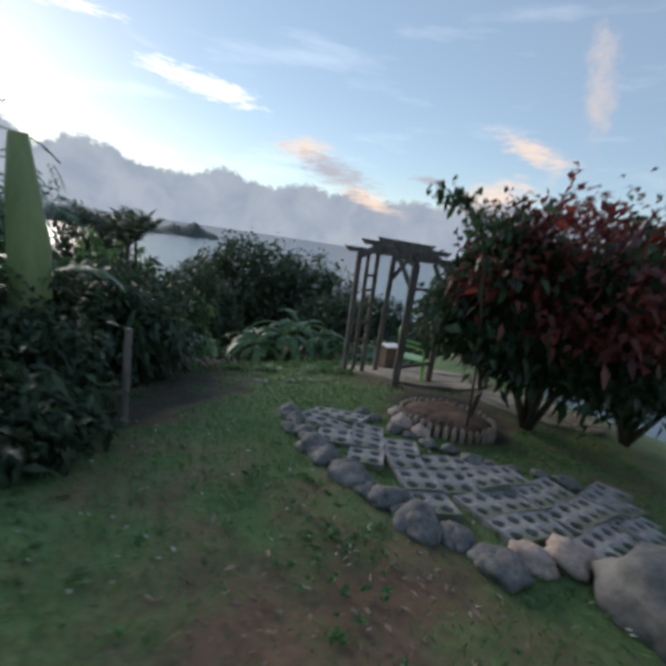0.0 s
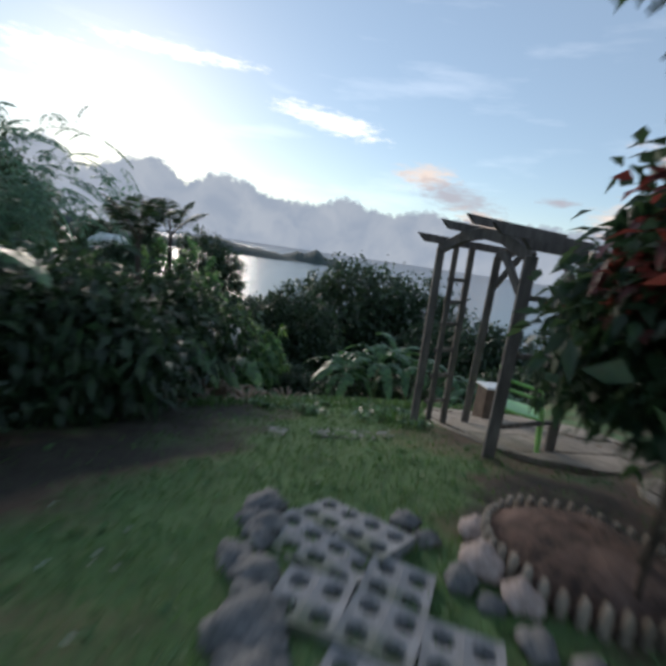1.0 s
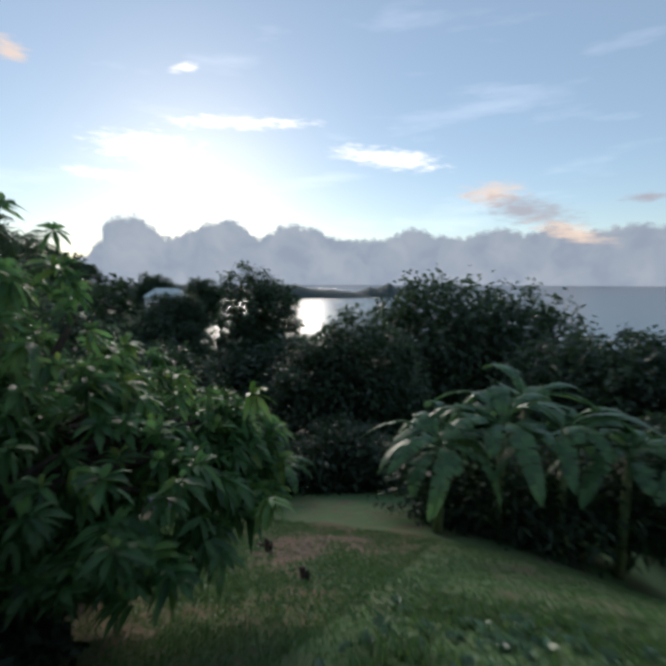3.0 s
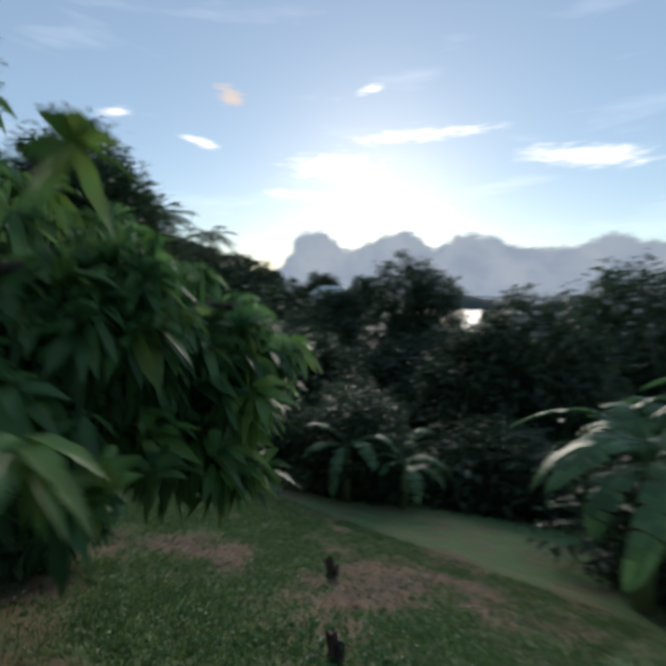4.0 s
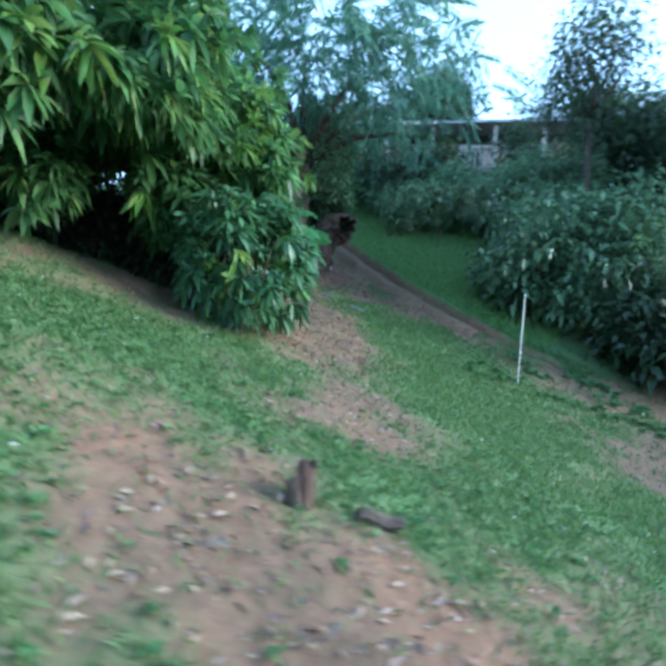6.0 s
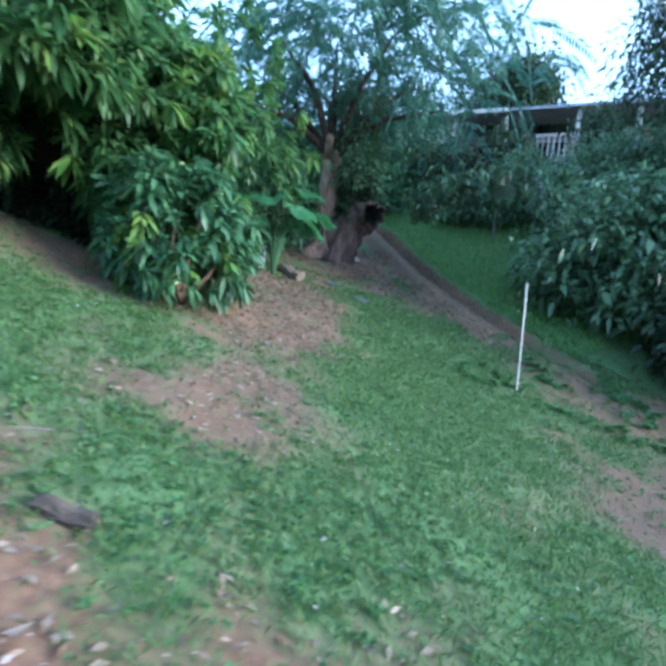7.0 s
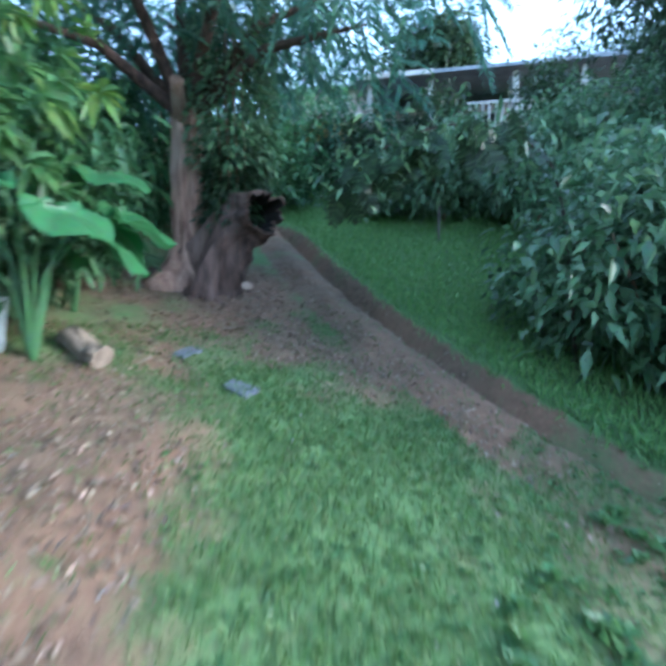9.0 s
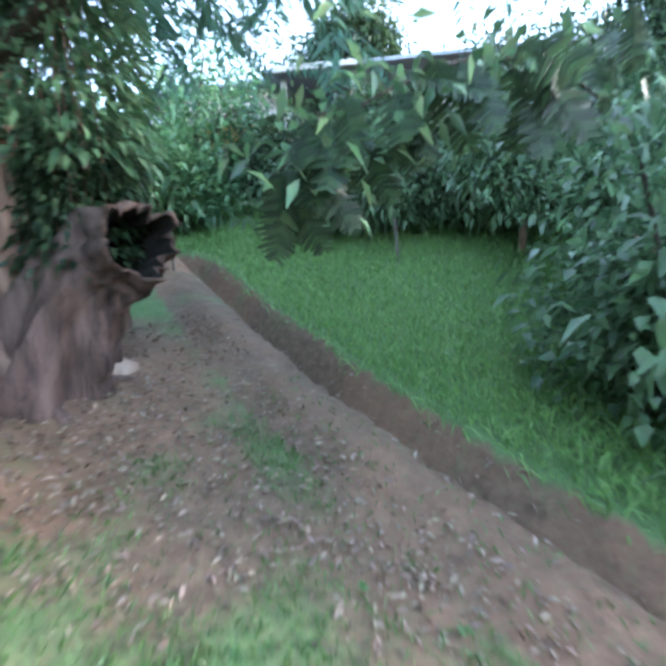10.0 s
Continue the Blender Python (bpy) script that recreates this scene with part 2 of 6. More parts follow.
# bed soil darkened as painted shade under the shrubs beside the first lawn: x, y, radius
SHADE_SPOTS = ((-2.4, 7.0, 1.1), (-2.0, 5.6, 0.8), (-2.7, 8.6, 1.0), (-1.5, 6.4, 0.6), (-1.6, 7.6, 0.7), (-2.3, 4.4, 0.7), (-2.0, 9.4, 0.7), (-2.9, 10.6, 1.0), (1.7, 5.7, 0.9), (-3.4, 8.0, 1.2), (-1.25, 6.2, 0.6))


def bed_shade(x, y):
    """1 on the bed soil with painted shade, 0 off it, with an uneven rim."""
    h = sum(1.5 * math.exp(-(((x - cx) ** 2 + (y - cy) ** 2) / (r * r)) ** 2) for cx, cy, r in SHADE_SPOTS)
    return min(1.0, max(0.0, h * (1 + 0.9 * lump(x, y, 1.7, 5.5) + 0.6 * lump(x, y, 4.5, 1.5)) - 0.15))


def bareness(x, y):
    """0 where grass grows, 1 on bare soil."""
    b = 0.24 + 0.5 * lump(x, y, 0.75, 3.1) + 0.65 * lump(x, y, 2.3, 8.4) + 0.35 * lump(x, y, 5.5, 2.2)
    for cx, cy, r, k in BARE_SPOTS:
        b += k * math.exp(-((x - cx) ** 2 + (y - cy) ** 2) / (r * r))
    if x > -5 and y < 12:
        b += 1.1 * bed_shade(x, y)
    d = float(trench_way(x, y))
    if -0.62 < d < 0.75:
        b += 0.85 if y < 14.6 else 0.4
    elif d <= -0.62:
        b -= 0.6
    return min(1.0, max(0.0, b))


def axis(lo, hi, step, reach):
    core = list(np.arange(lo, hi + step, step))
    out, k = [], step * 1.5
    a, b = lo, core[-1]
    left, right = [], []
    while b < reach:
        b += k
        a -= k
        k *= 1.22
        right.append(b)
        left.append(a)
    return np.array(left[::-1] + core + right)


def mesh_object(name, verts, faces, mat, smooth=True):
    me = bpy.data.meshes.new(name)
    me.from_pydata([tuple(v) for v in verts], [], faces)
    me.materials.append(mat)
    if smooth:
        me.polygons.foreach_set("use_smooth", [True] * len(me.polygons))
    me.update()
    return me


def make_ground():
    xs, ys = axis(-20, 5, 0.078, 2500), axis(-2, 22, 0.078, 2500)
    gx, gy = np.meshgrid(xs, ys)
    gz = height(gx, gy)
    nx, ny = len(xs), len(ys)
    bare, bed = np.zeros(gx.shape), np.zeros(gx.shape)
    ditch = np.exp(-(((trench_way(gx, gy) + 0.3) / 0.35) ** 2))
    for j in range(ny):
        for i in range(nx):
            x, y = gx[j, i], gy[j, i]
            if -21 < x < 6 and -3 < y < 23:
                bare[j, i] = bareness(x, y)
                # mask of the shade painted on the bed soil
                bed[j, i] = bed_shade(x, y) if x > -5 and y < 12 else 0.0
                gz[j, i] += 0.035 * lump(x, y, 1.6, 1.0) + 0.02 * lump(x, y, 5.0, 2.0) + (0.012 + 0.04 * ditch[j, i]) * lump(x, y, 7.5, 6.0)
    verts = np.stack([gx, gy, gz], -1).reshape(-1, 3)
    k = np.arange(nx * ny).reshape(ny, nx)
    faces = np.stack([k[:-1, :-1], k[:-1, 1:], k[1:, 1:], k[1:, :-1]], -1).reshape(-1, 4)
    me = mesh_object("ground", verts, faces.tolist(), M_GROUND)
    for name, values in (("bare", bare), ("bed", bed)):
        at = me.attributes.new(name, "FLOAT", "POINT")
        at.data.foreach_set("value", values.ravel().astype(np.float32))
    return tagged(new("ground", me), "sloping garden ground of grass, red soil and leaf litter", "ground", kind="structure")


def ground_material():
    m = bpy.data.materials.new("garden_soil")
    m.use_nodes = True
    n, l = m.node_tree.nodes, m.node_tree.links
    p = n["Principled BSDF"]
    p.inputs["Roughness"].default_value = 0.95
    tc = n.new("ShaderNodeTexCoord")

    def fleck(scale, lo, hi, a, b, detail=8.0):
        no, ra = n.new("ShaderNodeTexNoise"), n.new("ShaderNodeValToRGB")
        no.inputs["Scale"].default_value, no.inputs["Detail"].default_value, no.inputs["Roughness"].default_value = scale, detail, 0.7
        ra.color_ramp.elements[0].position, ra.color_ramp.elements[1].position = lo, hi
        ra.color_ramp.elements[0].color, ra.color_ramp.elements[1].color = (*a, 1), (*b, 1)
        l.new(tc.outputs["Object"], no.inputs["Vector"])
        l.new(no.outputs["Fac"], ra.inputs["Fac"])
        return ra.outputs["Color"], no.outputs["Fac"]

    def blend(f, a, b):
        mx = n.new("ShaderNodeMix")
        mx.data_type = "RGBA"
        l.new(f, mx.inputs[0])
        l.new(a, mx.inputs[6])
        l.new(b, mx.inputs[7])
        return mx.outputs[2]

    soil, h = fleck(9, 0.3, 0.7, (0.064, 0.038, 0.024), (0.182, 0.114, 0.074))
    red, _ = fleck(13, 0.3, 0.7, (0.11, 0.058, 0.035), (0.235, 0.132, 0.081))
    patch, _ = fleck(0.5, 0.42, 0.6, (0, 0, 0), (1, 1, 1), 3.0)
    turf, _ = fleck(18, 0.3, 0.72, (0.05, 0.105, 0.036), (0.11, 0.2, 0.066))
    at = n.new("ShaderNodeAttribute")
    at.attribute_name = "bare"
    fine, _ = fleck(22, 0.35, 0.65, (0, 0, 0), (1, 1, 1))
    mth = n.new("ShaderNodeMath")
    mth.operation = "MULTIPLY_ADD"
    mth.inputs[1].default_value, mth.inputs[2].default_value = 0.5, -0.25
    l.new(fine, mth.inputs[0])
    add = n.new("ShaderNodeMath")
    add.operation, add.use_clamp = "ADD", True
    l.new(mth.outputs[0], add.inputs[0])
    l.new(at.outputs["Fac"], add.inputs[1])
    # near-black soil colour paints the shade under the shrubs
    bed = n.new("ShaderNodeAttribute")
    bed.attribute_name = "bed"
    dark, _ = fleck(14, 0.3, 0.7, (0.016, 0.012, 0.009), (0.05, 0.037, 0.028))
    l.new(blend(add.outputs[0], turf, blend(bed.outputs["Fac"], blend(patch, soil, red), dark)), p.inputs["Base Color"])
    bu = n.new("ShaderNodeBump")
    bu.inputs["Strength"].default_value, bu.inputs["Distance"].default_value = 0.7, 0.03
    l.new(h, bu.inputs["Height"])
    l.new(bu.outputs["Normal"], p.inputs["Normal"])
    return m


M_GROUND = ground_material()
make_ground()


def water():
    m = bpy.data.materials.new("sea_water")
    m.use_nodes = True
    n, l = m.node_tree.nodes, m.node_tree.links
    p = n["Principled BSDF"]
    p.inputs["Base Color"].default_value, p.inputs["Roughness"].default_value = (0.03, 0.07, 0.1, 1), 0.22
    tc, no, bu = n.new("ShaderNodeTexCoord"), n.new("ShaderNodeTexNoise"), n.new("ShaderNodeBump")
    no.inputs["Scale"].default_value, no.inputs["Detail"].default_value = 0.12, 5.0
    bu.inputs["Strength"].default_value, bu.inputs["Distance"].default_value = 0.5, 0.6
    l.new(tc.outputs["Object"], no.inputs["Vector"])
    l.new(no.outputs["Fac"], bu.inputs["Height"])
    l.new(bu.outputs["Normal"], p.inputs["Normal"])
    ang = [2 * math.pi * k / 96 for k in range(96)]
    verts = [(0, 0, -45)] + [(4950 * math.cos(a), 4950 * math.sin(a), -45) for a in ang]
    faces = [(0, k + 1, (k + 1) % 96 + 1) for k in range(96)]
    tagged(new("water", mesh_object("water", verts, faces, m, False)), "calm grey-blue sea below the hillside", "sea", kind="structure")


water()


def polar(az, dist, z=0.0):
    return Vector((-math.sin(radians(az)) * dist, math.cos(radians(az)) * dist, z))


def headland(az, dist, span, top, seed):
    """A wooded headland: a long low mound across the view."""
    nu, nv = 60, 10
    verts = []
    c, side, out = polar(az, dist), polar(az + 90, 1), polar(az, 1)
    half = dist * math.tan(radians(span / 2))
    for i in range(nu + 1):
        s = 2 * i / nu - 1
        crest = (1 - s * s) ** 0.6 * (0.7 + 0.45 * noise.noise(Vector((s * 2.2 + seed, seed, 0))) + 0.1 * noise.noise(Vector((s * 17, seed, 1))))
        for j in range(nv + 1):
            q = 2 * j / nv - 1
            p = c + side * (half * s) + out * (q * 110)
            z = -47 + (top + 47) * crest * math.cos(q * math.pi / 2) ** 0.8
            verts.append((p.x, p.y, z + 2.0 * noise.noise(Vector((p.x * 0.05, p.y * 0.05, seed)))))
    w = nv + 1
    faces = [(i * w + j, i * w + j + 1, (i + 1) * w + j + 1, (i + 1) * w + j) for i in range(nu) for j in range(nv)]
    return tagged(new("headland", mesh_object("headland", verts, faces, M_WOODS)), "dark wooded headland across the bay", "headland", kind="structure")


M_WOODS = material("distant_woods", (0.03, 0.045, 0.045), (0.06, 0.08, 0.07), 0.06, 0.9, 0.6)
headland(33, 1250, 26, -8, 1.0)
headland(18.5, 1350, 7.5, -6, 5.0)
headland(48, 1700, 26, 4, 9.0)


def cloud_material(name, low, high, strength):
    """Glowing cumulus, mottled, with a torn soft upper rim."""
    m = bpy.data.materials.new(name)
    m.use_nodes = True
    n, l = m.node_tree.nodes, m.node_tree.links
    n.remove(n["Principled BSDF"])
    em, tr, mix = n.new("ShaderNodeEmission"), n.new("ShaderNodeBsdfTransparent"), n.new("ShaderNodeMixShader")
    em.inputs["Strength"].default_value = strength
    tc, no, ra = n.new("ShaderNodeTexCoord"), n.new("ShaderNodeTexNoise"), n.new("ShaderNodeValToRGB")
    no.inputs["Scale"].default_value, no.inputs["Detail"].default_value, no.inputs["Roughness"].default_value = 0.0036, 6.0, 0.5
    no.inputs["Distortion"].default_value = 0.6
    ra.color_ramp.elements[0].color, ra.color_ramp.elements[1].color = (*low, 1), (*high, 1)
    ra.color_ramp.elements[0].position, ra.color_ramp.elements[1].position = 0.36, 0.68
    l.new(tc.outputs["Object"], no.inputs["Vector"])
    l.new(no.outputs["Fac"], ra.inputs["Fac"])
    l.new(ra.outputs["Color"], em.inputs["Color"])
    uv, sep = n.new("ShaderNodeUVMap"), n.new("ShaderNodeSeparateXYZ")
    fine, add, rim = n.new("ShaderNodeTexNoise"), n.new("ShaderNodeMath"), n.new("ShaderNodeMapRange")
    fine.inputs["Scale"].default_value, fine.inputs["Detail"].default_value = 0.02, 8.0
    add.operation = "MULTIPLY_ADD"
    add.inputs[1].default_value = 0.26
    rim.inputs["From Min"].default_value, rim.inputs["From Max"].default_value = 1.04, 1.14
    rim.inputs["To Min"].default_value, rim.inputs["To Max"].default_value = 0.0, 1.0
    l.new(tc.outputs["Object"], fine.inputs["Vector"])
    l.new(uv.outputs["UV"], sep.inputs[0])
    l.new(fine.outputs["Fac"], add.inputs[0])
    l.new(sep.outputs["Y"], add.inputs[2])
    l.new(add.outputs[0], rim.inputs["Value"])
    l.new(rim.outputs["Result"], mix.inputs[0])
    l.new(em.outputs[0], mix.inputs[1])
    l.new(tr.outputs[0], mix.inputs[2])
    l.new(mix.outputs[0], n["Material Output"].inputs["Surface"])
    return m


M_CLOUD = cloud_material("grey_cloud", (0.37, 0.45, 0.58), (0.48, 0.55, 0.66), 0.52)


def cloud_bank():
    """The long cumulus bank: a curved wall of cloud with a billowing top."""
    dist, verts, faces = 4300, [], []
    towers = ((48.5, 2.4, 2.2), (39.5, 2.6, 1.7), (36.5, 1.6, 1.6), (30.6, 1.8, 1.7), (27.5, 2.2, 1.3), (14.9, 1.7, 1.5), (5.0, 2.0, 1.2), (-1, 1.6, 1.2), (-8, 2.4, 0.9), (-17, 4.0, 2.0), (-26, 4.0, 2.0))
    n = 1200
    rnd = random.Random(3)
    puffs = [(rnd.uniform(-37, 75), rnd.choice((rnd.uniform(0.2, 0.5), rnd.uniform(0.5, 1.2)))) for _ in range(620)]

    def rise(az):
        t = 4.8 + sum(h * math.exp(-abs((az - a) / w) ** 2.6) for a, w, h in towers) + 0.5 * noise.noise(Vector((az * 0.3, 0, 0)))
        return t * (1 - 0.95 * max(0.0, min(1.0, (az - 50.5) / 4.5)))

    tops = [(c, r, rise(c) - 0.55 * r) for c, r in puffs]
    for i in range(n + 1):
        az = 75 - 112 * i / n
        top = rise(az) * 0.93
        for c, r, z in tops:
            if abs(az - c) < r:
                top = max(top, z + 1.0 * math.sqrt(r * r - (az - c) ** 2))
        top += 0.05 * noise.noise(Vector((az * 9, 9, 0)))
        for k in range(7):
            e = -0.8 + (top + 0.8) * k / 6
            p = polar(az, dist + 90 * noise.noise(Vector((az * 0.8, e * 0.9, 2))), dist * math.tan(radians(e)))
            verts.append(tuple(p))
    for i in range(n):
        for k in range(6):
            a = i * 7 + k
            faces.append((a, a + 1, a + 8, a + 7))
    me = mesh_object("backdrop_cloud_bank", verts, faces, M_CLOUD)
    layer = me.uv_layers.new(name="UVMap")
    for lp in me.loops:
        layer.data[lp.index].uv = (0.0, (lp.vertex_index % 7) / 6)
    tagged(new("backdrop_cloud_bank", me), "long bank of blue-grey cumulus over the horizon", "cloud", kind="structure")


cloud_bank()


def wisp_material(name, colour, strength, flat=2.2):
    """Thin torn cloud: glowing where it is thick, clear towards its rim."""
    m = bpy.data.materials.new(name)
    m.use_nodes = True
    n, l = m.node_tree.nodes, m.node_tree.links
    n.remove(n["Principled BSDF"])
    em, tr, mix = n.new("ShaderNodeEmission"), n.new("ShaderNodeBsdfTransparent"), n.new("ShaderNodeMixShader")
    em.inputs["Color"].default_value, em.inputs["Strength"].default_value = (*colour, 1), strength
    tc, uv = n.new("ShaderNodeTexCoord"), n.new("ShaderNodeUVMap")
    no, ra = n.new("ShaderNodeTexNoise"), n.new("ShaderNodeValToRGB")
    no.inputs["Scale"].default_value, no.inputs["Detail"].default_value, no.inputs["Roughness"].default_value = 0.011, 8.0, 0.62
    mp = n.new("ShaderNodeMapping")
    mp.inputs["Scale"].default_value = (0.6, 0.6, flat)
    ln, sub = n.new("ShaderNodeVectorMath"), n.new("ShaderNodeMath")
    ln.operation = "LENGTH"
    sub.operation = "SUBTRACT"
    ra.color_ramp.interpolation = "EASE"
    ra.color_ramp.elements[0].position, ra.color_ramp.elements[1].position = 0.0, 0.95
    ra.color_ramp.elements[1].color = (0.8, 0.8, 0.8, 1)
    l.new(tc.outputs["Object"], mp.inputs["Vector"])
    l.new(mp.outputs["Vector"], no.inputs["Vector"])
    mul = n.new("ShaderNodeMath")
    mul.operation, mul.inputs[1].default_value = "MULTIPLY", 2.0
    l.new(no.outputs["Fac"], mul.inputs[0])
    l.new(uv.outputs["UV"], ln.inputs[0])
    l.new(mul.outputs[0], sub.inputs[0])
    l.new(ln.outputs["Value"], sub.inputs[1])
    l.new(sub.outputs[0], ra.inputs["Fac"])
    l.new(ra.outputs["Color"], mix.inputs[0])
    l.new(tr.outputs[0], mix.inputs[1])
    l.new(em.outputs[0], mix.inputs[2])
    l.new(mix.outputs[0], n["Material Output"].inputs["Surface"])
    return m


M_WISP = wisp_material("bright_wisp", (1.0, 0.97, 0.95), 1.0)
M_PEACH = wisp_material("peach_wisp", (1.0, 0.8, 0.68), 0.6)
M_VEIL = wisp_material("pale_veil", (0.78, 0.74, 0.78), 0.5, 0.45)
M_MAUVE = wisp_material("mauve_wisp", (0.5, 0.48, 0.56), 0.55)


def wisp(az, el, w, h, mat, tilt=0.0, dist=4200):
    """A torn cloud w by h degrees across, centred on an azimuth and elevation."""
    bm = bmesh.new()
    layer = bm.loops.layers.uv.new("UVMap")
    grid = {}
    for i in range(13):
        for j in range(7):
            u, v = i / 6 - 1, j / 3 - 1
            e = el + v * h / 2 + u * tilt
            grid[i, j] = (bm.verts.new(polar(az - u * w / 2, dist, dist * math.tan(radians(e)))), (u, v))
    for i in range(12):
        for j in range(6):
            ring = [grid[i, j], grid[i + 1, j], grid[i + 1, j + 1], grid[i, j + 1]]
            f = bm.faces.new([r[0] for r in ring])
            for lp, r in zip(f.loops, ring):
                lp[layer].uv = r[1]
    me = bpy.data.meshes.new("backdrop_wisp")
    bm.to_mesh(me)
    bm.free()
    me.materials.append(mat)
    return tagged(new("backdrop_wisp", me), "torn evening cloud high over the sea", "cloud", kind="structure")


for k, (az, el, w, h, mat, tilt) in enumerate((
    (36, 17.8, 22, 1.8, M_WISP, 0.4), (46, 14.5, 15, 4.0, M_WISP, 0.0), (18, 14.2, 16, 3.0, M_WISP, -1.0), (58.5, 21.6, 4.2, 2.6, M_PEACH, -0.4),
    (42, 22.6, 4, 1.2, M_WISP, 0.4), (49, 11.2, 14, 1.6, M_WISP, -0.6), (62, 16.6, 5, 1.4, M_WISP, -0.6), (6, 9.8, 9, 3.6, M_PEACH, 0.3), (2, 7.8, 14, 4.2, M_MAUVE, -1.8), (-2.5, 5.2, 10, 2.6, M_PEACH, -1.4),
    (-17, 7.5, 12, 5.0, M_PEACH, 1.2), (-20, 4.6, 13, 4.5, M_MAUVE, 0.0), (-25, 19, 5, 12, M_VEIL, -3.0), (-20, 12.4, 12, 3.2, M_PEACH, -2.0), (-9, 8.4, 5, 1.2, M_MAUVE, 0.0), (85, 30, 12, 4, M_VEIL, 1.0), (71, 18.5, 4, 1.4, M_WISP, 0.4))):
    wisp(az, el, w, h, mat, tilt, 4210 - 14 * k)


# ---- builders ----
def part(name, bm, mat, parent, label="", smooth=False):
    me = bpy.data.meshes.new(name)
    bm.to_mesh(me)
    bm.free()
    me.materials.append(mat)
    if smooth:
        me.polygons.foreach_set("use_smooth", [True] * len(me.polygons))
    ob = new(name, me)
    if parent:
        ob.parent = parent
    return tagged(ob, label)


def mesh_part(name, me, parent, label="", at=None):
    ob = new(name, me)
    ob.parent = parent
    if at is not None:
        ob.matrix_basis = at
    return tagged(ob, label)


def thing(name, x, y, label, category, group="", z=None, turn=0.0, kind=""):
    ob = new(name)
    ob.empty_display_size = 0.1
    ob.matrix_basis = pose(x, y, float(height(x, y)) if z is None else z, 0, 0, turn)
    return tagged(ob, label, category, group, kind)


def tube(bm, pts, radii, sides=8, cap=True):
    rings = []
    pts = [Vector(p) for p in pts]
    for k, (p, r) in enumerate(zip(pts, radii)):
        d = (pts[min(k + 1, len(pts) - 1)] - pts[max(k - 1, 0)]).normalized()
        a = d.orthogonal().normalized() if k == 0 else (rings_a - d * rings_a.dot(d)).normalized()
        rings_a = a
        b = d.cross(a)
        rings.append([bm.verts.new(p + (a * math.cos(t) + b * math.sin(t)) * r) for t in (2 * math.pi * i / sides for i in range(sides))])
    for r0, r1 in zip(rings, rings[1:]):
        for i in range(sides):
            bm.faces.new((r0[i], r0[(i + 1) % sides], r1[(i + 1) % sides], r1[i]))
    if cap:
        bm.faces.new(rings[0][::-1])
        bm.faces.new(rings[-1])


def box(bm, size, m, bevel=0.0):
    r = bmesh.ops.create_cube(bm, size=1.0, matrix=m @ Matrix.Diagonal((*size, 1)))
    if bevel:
        es = list({e for v in r["verts"] for e in v.link_edges})
        bmesh.ops.bevel(bm, geom=es, offset=bevel, segments=1, affect="EDGES")


def beam(bm, a, b, w, h, bevel=0.008):
    """A timber from a to b, w wide and h deep."""
    a, b = Vector(a), Vector(b)
    d = (b - a)
    q = d.to_track_quat("X", "Z").to_matrix().to_4x4()
    box(bm, (d.length, w, h), Matrix.Translation((a + b) / 2) @ q, bevel)


def leaf_mesh(name, P, D, L, W, mat, droop=0.3, fold=0.25, rings=1):
    """Many leaves in one mesh: bases P, directions D, lengths L, widths W; each folded along its rib and bent down."""
    P, D = np.asarray(P, float), np.asarray(D, float)
    n = len(P)
    D = D / (np.linalg.norm(D, axis=1, keepdims=True) + 1e-9)
    up = np.tile([0.0, 0.0, 1.0], (n, 1)) + RNG.normal(0, 0.45, (n, 3))
    S = np.cross(D, up)
    S /= np.linalg.norm(S, axis=1, keepdims=True) + 1e-9
    N = np.cross(S, D)
    L, W = np.broadcast_to(L, n)[:, None], np.broadcast_to(W, n)[:, None]
    stations = {1: ((0.45, 1.0),), 2: ((0.25, 0.85), (0.65, 0.9))}[rings]
    cols = [P]
    for s, w in stations:
        c = P + D * L * s - np.array([0, 0, 1.0]) * L * droop * s * s
        cols += [c - S * W * w / 2 + N * W * fold * w, c, c + S * W * w / 2 + N * W * fold * w]
    cols.append(P + D * L - np.array([0, 0, 1.0]) * L * droop)
    V = np.stack(cols, 1)
    k = V.shape[1]
    f = [(0, 2, 1), (0, 3, 2)]
    for r in range(rings - 1):
        a = 1 + 3 * r
        f += [(a, a + 1, a + 4), (a, a + 4, a + 3), (a + 1, a + 2, a + 5), (a + 1, a + 5, a + 4)]
    a = k - 4
    f += [(a, a + 1, k - 1), (a + 1, a + 2, k - 1)]
    F = (np.array(f)[None] + (np.arange(n) * k)[:, None, None]).reshape(-1, 3)
    me = bpy.data.meshes.new(name)
    me.vertices.add(n * k)
    me.vertices.foreach_set("co", V.reshape(-1).astype(np.float32))
    me.loops.add(F.size)
    me.loops.foreach_set("vertex_index", F.reshape(-1).astype(np.int32))
    me.polygons.add(len(F))
    me.polygons.foreach_set("loop_start", np.arange(0, F.size, 3, dtype=np.int32))
    me.polygons.foreach_set("loop_total", np.full(len(F), 3, dtype=np.int32))
    me.materials.append(mat)
    me.update(calc_edges=True)
    return me


